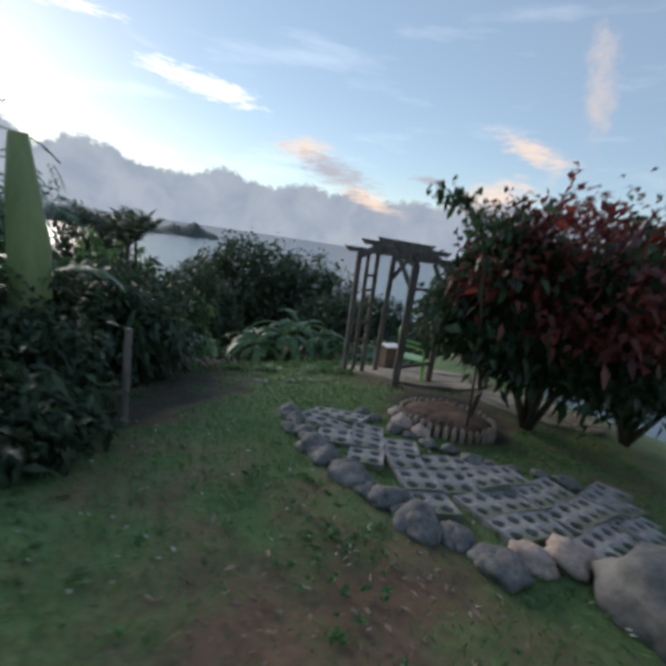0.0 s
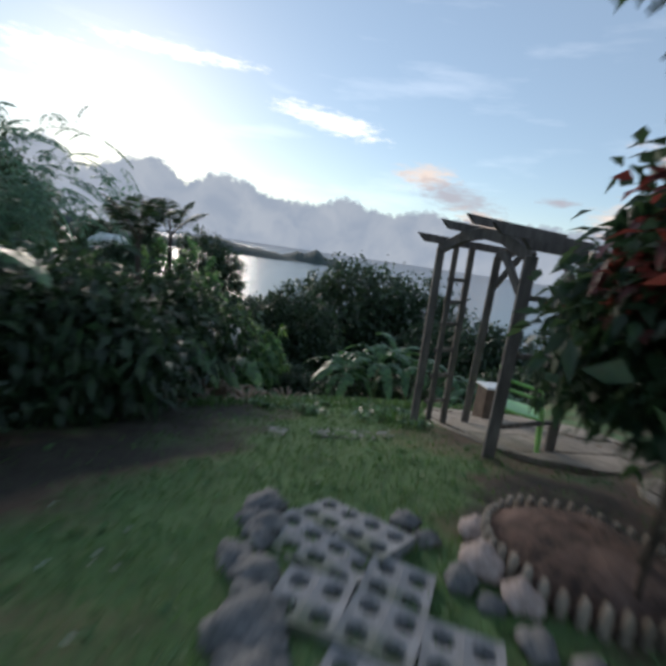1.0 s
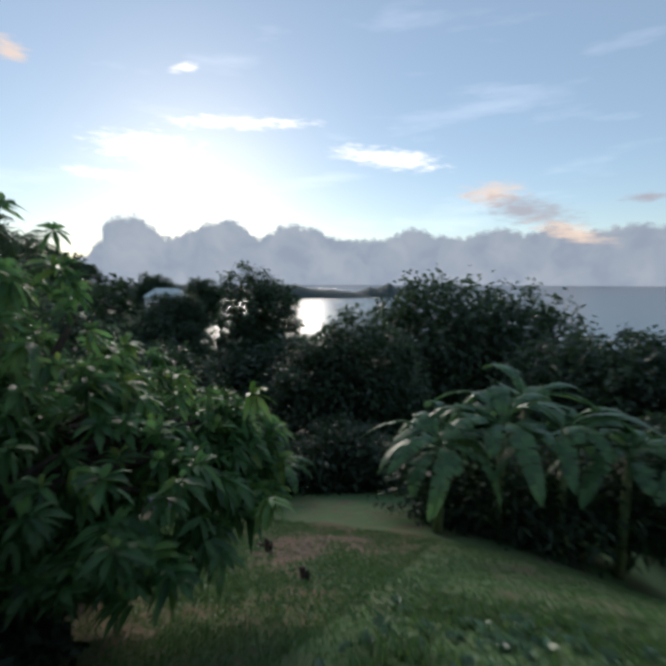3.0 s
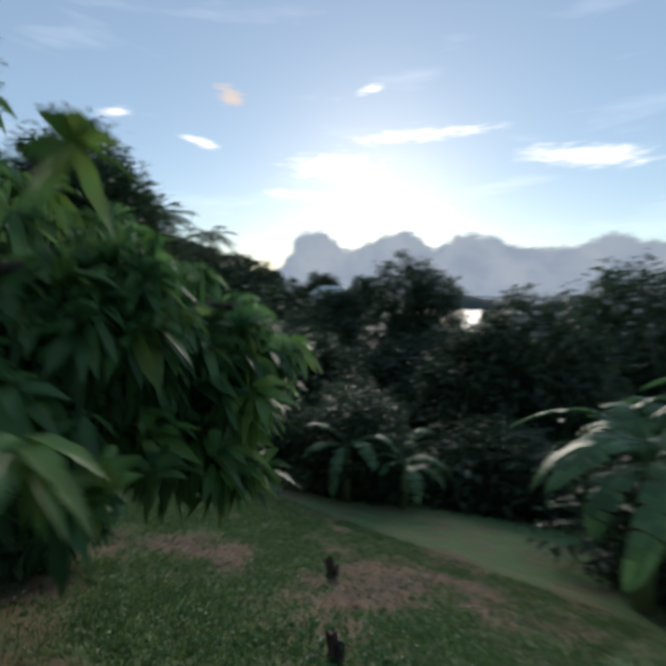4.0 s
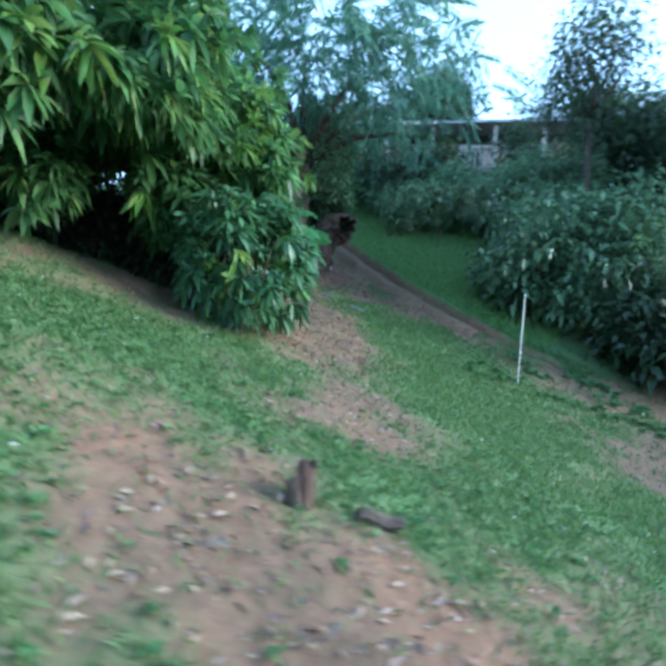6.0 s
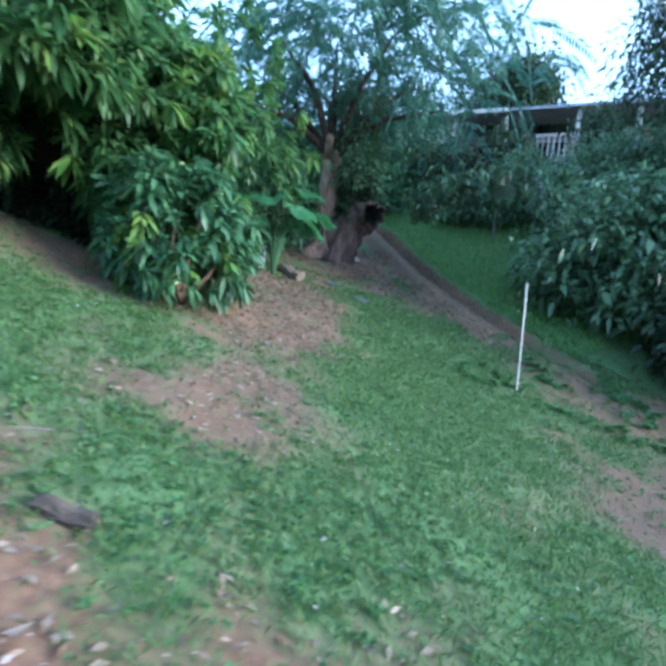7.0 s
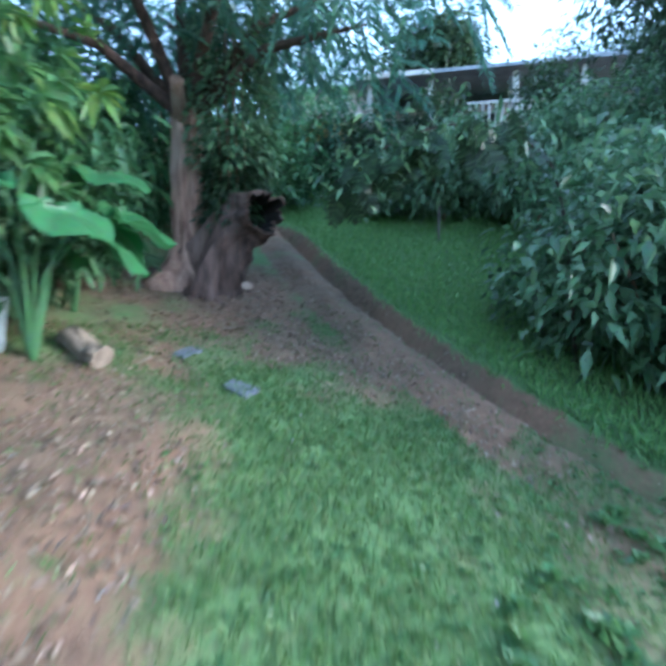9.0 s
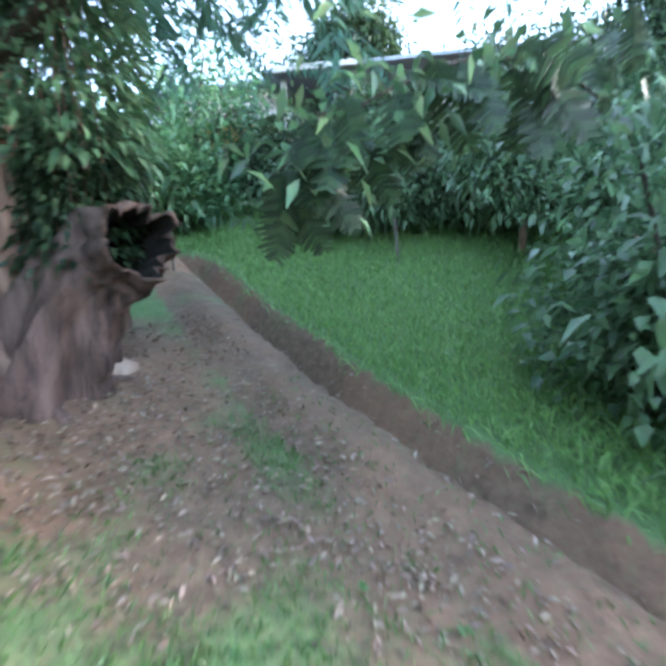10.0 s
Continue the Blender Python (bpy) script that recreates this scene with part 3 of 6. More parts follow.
def crown(radii, clumps, per, spread, centre=(0, 0, 0), shell=0.62, low=-1.0, droop_dir=-0.2, lobes=0.26):
    """Leaf bases and directions for a crown: clumps scattered through the outer part of an uneven ellipsoid."""
    d = RNG.normal(size=(clumps, 3))
    d /= np.linalg.norm(d, axis=1, keepdims=True)
    d[:, 2] = np.maximum(d[:, 2], low)
    lob = 1 + lobes * np.sin(3.1 * d[:, 0] + 2.3 * d[:, 2] + RNG.uniform(0, 6)) * np.cos(2.7 * d[:, 1] + RNG.uniform(0, 6))
    r = RNG.uniform(shell, 1.0, clumps) * lob
    C = np.array(centre) + d * r[:, None] * np.array(radii)
    P = np.repeat(C, per, 0) + RNG.normal(0, spread, (clumps * per, 3))
    D = 0.7 * np.repeat(d, per, 0) + RNG.normal(0, 0.8, (clumps * per, 3))
    D[:, 2] += droop_dir
    return P, D


def limbs(bm, base, tips, r0, seed):
    rnd = random.Random(seed)
    for t in tips:
        b, t = Vector(base), Vector(t)
        mid = b.lerp(t, 0.5) + Vector((rnd.uniform(-0.2, 0.2), rnd.uniform(-0.2, 0.2), 0.12 * (t - b).length))
        tube(bm, [b, b.lerp(mid, 0.5), mid, mid.lerp(t, 0.6), t], [r0, r0 * 0.85, r0 * 0.65, r0 * 0.4, r0 * 0.15], 7)


def leafy(name, x, y, top, radii, mat, label, category, clumps=160, per=14, leaf=(0.2, 0.06), spread=0.14, trunk=0.08, bark=None, stems=4,
          group="", droop=0.35, rings=1, shell=0.55, low=-0.8, seed=0, droop_dir=-0.25, lobes=0.26, tips_mat=None, cx=0.0, cy=0.0):
    """A tree or shrub: stems from the ground into an uneven crown whose top is at the height top."""
    ob = thing(name, x, y, label, category, group)
    g = ob.location.z
    c = Vector((cx, cy, top - g - radii[2]))
    bm = bmesh.new()
    rnd = random.Random(seed + 11)
    if c.z > radii[2] * 0.9:
        fork = c.z - radii[2] * 0.6
        tube(bm, [(0, 0, -0.1), (rnd.uniform(-0.1, 0.1), rnd.uniform(-0.1, 0.1), fork * 0.5), (0, 0, fork)], [trunk * 1.3, trunk, trunk * 0.85], 9)
        root = (0, 0, fork - 0.02)
    else:
        root = (0, 0, -0.05)
    tips = []
    for k in range(stems):
        a = 2 * math.pi * k / stems + rnd.uniform(-0.4, 0.4)
        tips.append(c + Vector((math.cos(a) * radii[0] * 0.7, math.sin(a) * radii[1] * 0.7, radii[2] * rnd.uniform(-0.1, 0.6))))
    limbs(bm, root, tips, trunk * 0.7, seed)
    part("trunk", bm, bark or M_BARK, ob, smooth=True)
    P, D = crown(radii, clumps, per, spread, c, shell, low, droop_dir, lobes)
    Q, E = crown([r * 0.82 for r in radii], clumps // 3, per, spread * 1.5, c, 0.25, low, droop_dir, lobes)
    grow = np.r_[np.ones(len(P)), np.full(len(Q), 1.35)]
    P, D = np.r_[P, Q], np.r_[D, E]
    keep = P[:, 2] > 0.05
    P, D, grow = P[keep], D[keep], grow[keep]
    n = len(P)
    me = leaf_mesh("crown", P, D, leaf[0] * grow * RNG.uniform(0.6, 1.25, n), leaf[1] * grow * RNG.uniform(0.7, 1.2, n), mat, droop, 0.2, rings)
    mesh_part("crown", me, ob)
    if tips_mat:
        P, D = crown([r * 1.05 for r in radii], clumps // 2, per, spread, c + Vector((0.25, 0, 0.12)), 0.85, 0.1, droop_dir, lobes)
        n = len(P)
        mesh_part("red_leaves", leaf_mesh("red_leaves", P, D, leaf[0] * RNG.uniform(0.6, 1.25, n), leaf[1] * RNG.uniform(0.7, 1.2, n), tips_mat, droop, 0.2), ob, "dark red young leaves")
    return ob


def rosettes(radii, centre, tips, per, leaf, low, parent, young=0.11, inner=1400, lobes=0.2, green=None, hang=0.62):
    """A mango crown: long leaves radiating and drooping from branch tips, over a dark inner mass."""
    for share, mat, name in ((1 - young, green or M_MANGO, "crown"), (young, M_YOUNG, "young_leaves")):
        C, E = crown(radii, int(tips * share), 1, 0.02, centre, 0.8, low, 0.1, lobes)
        if name == "crown":
            Q, F = crown([r * 0.8 for r in radii], inner // 14, 1, 0.05, centre, 0.3, low, 0.0, lobes)
            C, E = np.r_[C, Q], np.r_[E, F]
        E = E / np.linalg.norm(E, axis=1, keepdims=True)
        A = np.cross(E, RNG.normal(size=E.shape))
        A /= np.linalg.norm(A, axis=1, keepdims=True)
        B = np.cross(E, A)
        P, D = [], []
        for k in range(per):
            a = 2.4 * k + RNG.uniform(-0.3, 0.3, len(C))
            out = 0.25 + 0.85 * k / per
            P.append(C - E * (0.006 * k))
            D.append(A * np.cos(a)[:, None] + B * np.sin(a)[:, None] + E * (1.35 - out) + np.array([0, 0, 0.05]))
        P, D = np.concatenate(P), np.concatenate(D)
        keep = P[:, 2] > 0.12
        P, D = P[keep], D[keep]
        n = len(P)
        L = leaf[0] * RNG.uniform(0.65, 1.15, n)
        mesh_part(name, leaf_mesh(name, P, D, L, L * leaf[1] * RNG.uniform(0.85, 1.15, n), mat, hang, 0.16, 2), parent, "yellow-green young leaves" if name != "crown" else "")


def mango(name, x, y, label, crowns, trunk):
    ob = thing(name, x, y, label, "mango tree")
    g = ob.location.z
    bm = bmesh.new()
    rnd = random.Random(7)
    tube(bm, [(0, 0, -0.15), (0.06, 0.03, 0.5), (0, -0.05, 1.1)], [trunk * 1.4, trunk, trunk * 0.9], 12)
    tips = []
    for radii, c, n, low in crowns:
        for k in range(7):
            a = 2 * math.pi * k / 7 + rnd.uniform(-0.3, 0.3)
            tips.append((c[0] - x + math.cos(a) * radii[0] * 0.4, c[1] - y + math.sin(a) * radii[1] * 0.4, c[2] - g + radii[2] * rnd.uniform(0.0, 0.6)))
    limbs(bm, (0, -0.04, 1.05), tips, trunk * 0.6, 3)
    part("trunk", bm, M_DARKBARK, ob, smooth=True)
    for radii, c, n, low in crowns:
        rosettes(radii, (c[0] - x, c[1] - y, c[2] - g), n, 15, (0.235, 0.29), low, ob, inner=1200 if c[2] < -1.6 else 260, lobes=0.3, hang=0.46)


# ---- trees and shrubs of the garden ----
mango("mango_tree", -6.0, 12.6, "dense mango tree with long drooping leaves over a dark hollow", (
    ((2.0, 1.95, 1.2), (-5.5, 13.55, -2.05), 480, -0.2), ((1.1, 1.05, 1.15), (-5.8, 13.2, -0.95), 110, -0.3), ((1.5, 1.4, 1.2), (-6.9, 12.4, -1.45), 160, -0.4), ((1.6, 1.5, 1.7), (-8.3, 11.6, -1.45), 200, -0.5), ((0.62, 0.6, 0.85), (-7.3, 13.85, -2.05), 110, -0.9),
    ((0.95, 0.95, 1.4), (-6.6, 12.9, -0.2), 60, -0.6), ((0.55, 0.5, 0.8), (-4.65, 15.0, -2.05), 80, -0.9), ((0.5, 0.5, 0.7), (-6.1, 14.5, -1.75), 50, -0.9), ((0.38, 0.36, 0.55), (-6.55, 13.75, -2.75), 42, -0.95), ((0.34, 0.34, 0.45), (-5.35, 13.5, -2.7), 30, -0.95), ((0.5, 0.45, 0.6), (-4.5, 14.3, -1.75), 40, -0.9)), 0.17)
# near-black shrubs added to stand for the deep shade under the mango crown
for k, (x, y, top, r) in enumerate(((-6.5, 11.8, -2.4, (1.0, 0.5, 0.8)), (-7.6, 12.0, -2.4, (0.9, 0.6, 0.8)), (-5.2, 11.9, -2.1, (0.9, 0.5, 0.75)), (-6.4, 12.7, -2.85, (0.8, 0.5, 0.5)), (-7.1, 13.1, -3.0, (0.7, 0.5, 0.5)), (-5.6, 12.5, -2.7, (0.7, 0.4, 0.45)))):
    leafy("low_shrub", x, y, top, r, M_FOREST, "near-black leaves added for the deep shade beneath the mango tree", "shrub", 260, 16, (0.16, 0.07), 0.1, 0.04, bark=M_DARKBARK, stems=5, seed=290 + k, low=-0.95, group="undergrowth beneath the mango")


def round_shrub(x, y, top, radii, tips, label):
    ob = thing("leafy_shrub", x, y, label, "shrub")
    g = ob.location.z
    bm = bmesh.new()
    c = (0, 0, top - g - radii[2])
    limbs(bm, (0, 0, -0.05), [(math.cos(k) * radii[0] * 0.4, math.sin(k) * radii[1] * 0.4, c[2] + 0.15 * (k % 3)) for k in range(7)], 0.03, 5)
    part("stem", bm, M_BARK, ob, smooth=True)
    rosettes(radii, c, tips, 10, (0.19, 0.34), -0.9, ob, 0.12, 500, 0.16, M_BUSH, 0.5)


round_shrub(-7.2, 14.38, -2.72, (0.78, 0.74, 0.82), 380, "rounded green shrub with glossy pointed leaves")
leafy("dark_tree", -20.4, 18.8, 3.3, (2.6, 2.9, 2.7), M_DARK, "tall dark tree with ragged outline", "tree", 900, 24, (0.32, 0.1), 0.28, 0.2, bark=M_DARKBARK, stems=8, seed=5, lobes=0.38, droop=0.1, droop_dir=0.4)
for k, (x, y, top, r) in enumerate(((-15.3, 14.9, -1.5, (1.5, 1.5, 1.55)), (-14.8, 17.3, -3.0, (1.5, 1.3, 1.2)), (-17.3, 14.6, -0.6, (1.5, 1.4, 1.5)), (-15.6, 16.0, -1.2, (1.3, 1.2, 1.6)))):
    leafy("broadleaf_shrub", x, y, top, r, M_DARK if k == 1 else M_HEDGE, "dense dark green shrub with broad leaves", "shrub", 330, 16, (0.19, 0.1), 0.16, 0.06, stems=7, lobes=0.4, seed=60 + k, low=-0.6, group="shrubs along the bank")
leafy("red_leaved_tree", 2.75, 5.6, 2.3, (1.25, 1.3, 1.45), M_DARK, "shady garden tree with dark and reddish leaves", "tree", 430, 17, (0.16, 0.085), 0.13, 0.07, bark=M_DARKBARK, stems=9, seed=8, low=-0.15, lobes=0.3, tips_mat=M_RED)
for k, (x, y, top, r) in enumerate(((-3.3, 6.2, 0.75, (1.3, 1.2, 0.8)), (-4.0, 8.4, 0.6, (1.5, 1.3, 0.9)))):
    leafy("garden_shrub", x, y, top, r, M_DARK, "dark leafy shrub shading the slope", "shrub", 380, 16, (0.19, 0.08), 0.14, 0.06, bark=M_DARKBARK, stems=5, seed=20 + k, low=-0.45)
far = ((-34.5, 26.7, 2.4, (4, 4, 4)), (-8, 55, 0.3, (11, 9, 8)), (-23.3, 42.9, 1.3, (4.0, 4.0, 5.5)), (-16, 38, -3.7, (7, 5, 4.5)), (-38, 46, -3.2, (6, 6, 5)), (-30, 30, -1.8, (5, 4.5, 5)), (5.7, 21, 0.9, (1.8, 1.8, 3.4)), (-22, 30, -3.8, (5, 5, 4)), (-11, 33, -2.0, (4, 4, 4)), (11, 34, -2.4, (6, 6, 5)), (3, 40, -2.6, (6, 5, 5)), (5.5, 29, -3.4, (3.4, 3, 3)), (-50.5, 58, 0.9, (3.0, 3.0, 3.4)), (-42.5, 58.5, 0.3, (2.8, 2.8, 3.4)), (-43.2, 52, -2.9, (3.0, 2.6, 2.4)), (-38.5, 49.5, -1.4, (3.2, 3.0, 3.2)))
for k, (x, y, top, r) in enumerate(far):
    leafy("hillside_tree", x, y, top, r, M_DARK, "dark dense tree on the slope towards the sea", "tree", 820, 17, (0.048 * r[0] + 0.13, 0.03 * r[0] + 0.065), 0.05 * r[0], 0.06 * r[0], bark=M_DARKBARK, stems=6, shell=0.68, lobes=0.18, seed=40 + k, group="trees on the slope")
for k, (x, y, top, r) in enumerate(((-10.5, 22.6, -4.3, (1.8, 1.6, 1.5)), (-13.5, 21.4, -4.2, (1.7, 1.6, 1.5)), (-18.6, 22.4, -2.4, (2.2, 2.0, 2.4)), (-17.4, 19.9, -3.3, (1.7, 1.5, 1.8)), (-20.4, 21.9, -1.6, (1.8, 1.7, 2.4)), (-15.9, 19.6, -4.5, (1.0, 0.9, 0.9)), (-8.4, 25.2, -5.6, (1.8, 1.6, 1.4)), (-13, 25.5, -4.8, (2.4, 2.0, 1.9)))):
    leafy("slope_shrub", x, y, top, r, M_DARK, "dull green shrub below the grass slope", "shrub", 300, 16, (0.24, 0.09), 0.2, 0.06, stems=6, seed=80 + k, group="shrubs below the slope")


def woodland():
    """Far woods: mounds of leaf clumps over the falling slope and the ridge."""
    rnd = np.random.default_rng(31)
    P, D, S = [], [], []
    for k in range(980):
        az, dist = (rnd.uniform(-40, 100), rnd.uniform(48, 260)) if k < 420 else (rnd.uniform(44, 84), rnd.uniform(110, 290))
        c = polar(az, dist)
        g = float(height(c.x, c.y))
        if g < -44:
            continue
        r = rnd.uniform(3, 6)
        n = 44
        d = rnd.normal(size=(n, 3))
        d /= np.linalg.norm(d, axis=1, keepdims=True)
        d[:, 2] = np.abs(d[:, 2])
        P.append(np.array([c.x, c.y, g]) + d * r * np.array([1, 1, 0.9]))
        D.append(d + rnd.normal(0, 0.7, (n, 3)))
        S.append(np.full(n, r * 0.42))
    P, D, S = np.concatenate(P), np.concatenate(D), np.concatenate(S)
    tagged(new("far_woods", leaf_mesh("far_woods", P, D, S, S * 0.6, M_FOREST, 0.3, 0.2)), "dark woods covering the distant slope", "woods", kind="stuff")


woodland()


for k, (x, y, top, r) in enumerate(((-10.4, 8.3, 1.2, (1.4, 1.3, 1.7)), (-12.6, 6.6, 1.6, (1.7, 1.5, 1.9)), (-14.6, 5.2, 1.6, (1.5, 1.4, 1.6)))):
    leafy("leafy_shrub", x, y, top, r, M_BUSH, "tall green shrub behind the old tree", "shrub", 340, 15, (0.2, 0.08), 0.16, 0.06, stems=6, seed=230 + k, low=-0.9)


leafy("red_leaved_tree", 4.4, 6.1, 2.7, (1.5, 1.4, 2.0), M_DARK, "dense garden shrub tree with dark red leaves", "tree", 420, 18, (0.16, 0.08), 0.13, 0.07, bark=M_DARKBARK, stems=7, seed=9, low=-0.2, lobes=0.5, tips_mat=M_RED)
for k, (x, y, top, r) in enumerate(((-3.0, 4.3, 0.55, (0.9, 0.8, 0.65)), (-2.3, 3.3, 0.15, (0.6, 0.7, 0.4)), (-3.6, 5.3, 0.9, (0.9, 0.9, 0.8)))):
    leafy("low_shrub", x, y, top, r, M_DARK, "low dark leafy shrub at the edge of the grass", "shrub", 240, 16, (0.15, 0.06), 0.1, 0.04, bark=M_DARKBARK, stems=5, seed=240 + k, low=-0.9)


leafy("red_leaved_tree", 1.8, 5.2, 1.95, (0.55, 0.55, 0.8), M_DARK, "low dark garden tree with some reddish leaves", "tree", 200, 18, (0.14, 0.07), 0.1, 0.03, bark=M_DARKBARK, stems=6, seed=11, low=-0.45, lobes=0.4, tips_mat=M_RED)


def palm(x, y, top, seed):
    ob = thing("palm_tree", x, y, "slender palm standing above the distant ridge", "palm", "palms on the ridge")
    g = ob.location.z
    bm = bmesh.new()
    h = top - g
    tube(bm, [(0, 0, -0.3), (0.3, 0.1, h * 0.5), (0.2, 0, h)], [0.22, 0.15, 0.12], 8)
    part("trunk", bm, M_DARKBARK, ob, smooth=True)
    P, D, L = [], [], []
    for k in range(15):
        a, up = 2.4 * k, 0.9 - 0.1 * k
        d = np.array([math.cos(a), math.sin(a), up])
        d /= np.linalg.norm(d)
        side = np.cross(d, (0, 0, 1.0))
        for q in range(16):
            t = 0.15 + 0.85 * q / 15
            c = np.array([0.2, 0, h]) + d * 2.6 * t - np.array([0, 0, 1.1 * t * t])
            for sg in (-1, 1):
                P.append(c)
                D.append(side * sg + 0.6 * d + np.array([0, 0, -0.5]))
                L.append(0.75)
    mesh_part("crown", leaf_mesh("crown", P, D, np.array(L), 0.09, M_DARK, 0.4, 0.2), ob)


for k, (x, y, top) in enumerate(((-38.5, 29.6, 4.4), (-42, 35.5, 3.6))):
    palm(x, y, top, k)


# ---- old tree with the hollow trunk ----
def old_tree():
    x, y = -11.75, 10.1
    ob = thing("old_tree", x, y, "gnarled old reddish-brown tree with a dark hollow stem and feathery crown", "tree")
    g = ob.location.z
    bm = bmesh.new()
    sides, rows = 44, 40
    rings = []
    for j in range(rows + 1):
        h = j / rows * 2.6 - 0.15
        flare = 0.19 + 0.26 * math.exp(-max(h, 0) / 0.35) + 0.05 * max(0, h - 2.0)
        ring = []
        for i in range(sides):
            a = 2 * math.pi * i / sides
            r = flare * (1 + 0.16 * math.sin(3 * a + h) + 0.12 * math.sin(7 * a + 2.2 * h) + 0.05 * math.sin(15 * a + 3 * math.sin(h * 2)) + 0.16 * noise.noise(Vector((math.cos(a) * 2, math.sin(a) * 2, h * 2.5))))
            r *= 1 + 0.6 * math.exp(-max(h, 0) / 0.25) * max(0, math.sin(2.5 * a + 0.6))
            ring.append(bm.verts.new((r * math.cos(a) + 0.05 * math.sin(h * 1.3), r * math.sin(a) - 0.02 * h, h)))
        rings.append(ring)
    for r0, r1 in zip(rings, rings[1:]):
        for i in range(sides):
            bm.faces.new((r0[i], r0[(i + 1) % sides], r1[(i + 1) % sides], r1[i]))
    bm.faces.new(rings[-1])
    trunk = part("trunk", bm, M_BARK, ob, smooth=True)
    # the rotten second stem: a burl that leans away from the trunk and opens sideways
    mouth = Vector((0.12, 0.95, 0.0)).normalized()
    spine = [Vector((-0.1, 0.14, -0.6)), Vector((-0.16, 0.22, 0.0)), Vector((-0.24, 0.32, 0.42)), Vector((-0.38, 0.48, 0.74)), Vector((-0.56, 0.68, 0.92))]
    spine += [spine[-1] + mouth * 0.2, spine[-1] + mouth * 0.36]
    girth = [0.6, 0.38, 0.32, 0.33, 0.33, 0.3, 0.25]
    inside = [spine[5], spine[4], spine[3] + Vector((-0.02, 0.02, 0.05)), spine[2] + Vector((-0.04, 0.05, 0.2))]
    hollow_girth = [0.24, 0.25, 0.2, 0.08]

    def ring(bm, c, d, r, ragged=0.0, seed=0.0):
        a = d.cross(Vector((1, 0.1, 0))).normalized()
        b = d.cross(a)
        out = []
        for i in range(sides):
            t = 2 * math.pi * i / sides
            n = noise.noise(Vector((math.cos(t) * 1.8 + seed, math.sin(t) * 1.8, c.z * 2.2)))
            f = noise.noise(Vector((math.cos(t) * 5, math.sin(t) * 5 + seed, c.z * 1.2)))
            flute = max(0.0, math.sin(6 * t + 2.5 * n + 0.8 * c.z)) ** 1.5 * max(0.0, min(1.0, 1.15 - c.z))
            out.append(bm.verts.new(c + (a * math.cos(t) + b * math.sin(t)) * r * (1 + 0.34 * n + 0.42 * flute + 0.26 * f + 0.1 * noise.noise(Vector((math.cos(t) * 11, math.sin(t) * 11, c.z * 5))) + max(0.0, 0.6 - c.z) * 0.16 * math.sin(9 * t + 2 * c.z)) + d * ragged * (n + f)))
        return out

    def skin(bm, rings):
        for r0, r1 in zip(rings, rings[1:]):
            for i in range(sides):
                bm.faces.new((r0[i], r0[(i + 1) % sides], r1[(i + 1) % sides], r1[i]))

    way = [(spine[min(k + 1, 6)] - spine[max(k - 1, 0)]).normalized() for k in range(7)]
    bm = bmesh.new()
    shell = []
    for k in range(6):
        for q in range(5 if k < 5 else 6):
            f = q / 5
            shell.append(ring(bm, spine[k].lerp(spine[k + 1], f), way[k].lerp(way[k + 1], f).normalized(), girth[k] * (1 - f) + girth[k + 1] * f, 0.18 if k == 5 and q == 5 else 0.0))
    shell.append(ring(bm, spine[6] - mouth * 0.03, way[6], 0.23, 0.18))
    skin(bm, shell)
    part("hollow_stem", bm, M_OLDWOOD, ob, "dark hollow stem with a ragged open mouth", smooth=True)
    # near-black lining of the hollow, from the mouth inwards
    bm = bmesh.new()
    core = [ring(bm, c, d, r * 0.98, 0.18 if k == 0 else 0.0) for k, (c, d, r) in enumerate(zip([spine[6] - mouth * 0.03] + inside, [way[6], way[5], way[4], way[3], way[2]], [0.225] + hollow_girth))]
    skin(bm, core)
    bm.faces.new(core[-1])
    part("hollow", bm, M_NEARBLACK, ob, "near-black inside of the hollow stem", smooth=True)
    rnd = random.Random(5)
    for k in range(11):
        a = 2 * math.pi * k / 11 + rnd.uniform(-0.2, 0.2)
        bend = rnd.uniform(-0.5, 0.5)
        q = [Vector((math.cos(a + bend * d) * d, math.sin(a + bend * d) * d, 0)) for d in (0.2, 0.42, 0.62, 0.85, 1.05)]
        for v, up in zip(q, (0.14, 0.03, -0.01, -0.04, -0.1)):
            v.z = float(height(x + v.x, y + v.y)) - g + up
        bm = bmesh.new()
        tube(bm, q, [0.1, 0.075, 0.055, 0.04, 0.02], 8)
        part("root", bm, M_OLDWOOD, ob, smooth=True)
    tips = [(3.0, 1.5, 5.6), (2.2, -2.0, 6.2), (0.2, 2.8, 6.0), (-2.2, 2.0, 5.9), (-3.0, -1.0, 6.4), (-0.5, -2.6, 6.8), (0.4, 0.3, 7.0), (-1.5, 3.4, 4.4), (3.4, 0.0, 4.2)]
    for k, (a, b, c) in enumerate(tips):
        bm = bmesh.new()
        limbs(bm, (0.03, -0.05, 2.3), [(0.7 * a, 0.7 * b, 0.68 * c)], 0.1, 3 + k)
        part("limb", bm, M_OLDWOOD, ob, smooth=True)
    bm = bmesh.new()
    tube(bm, [(0.1, -0.05, 2.2), (0.25, 0.15, 2.5), (0.35, 0.35, 2.6)], [0.12, 0.1, 0.09], 9)
    part("cut_stub", bm, M_BARK, ob, smooth=True)
    # sprays: leaflets along drooping stalks
    P, D, L = [], [], []
    Pc, Dc = crown((3.8, 3.9, 1.8), 880, 1, 0.1, (0.0, 0.6, 4.6), 0.35, -0.8, -0.1)
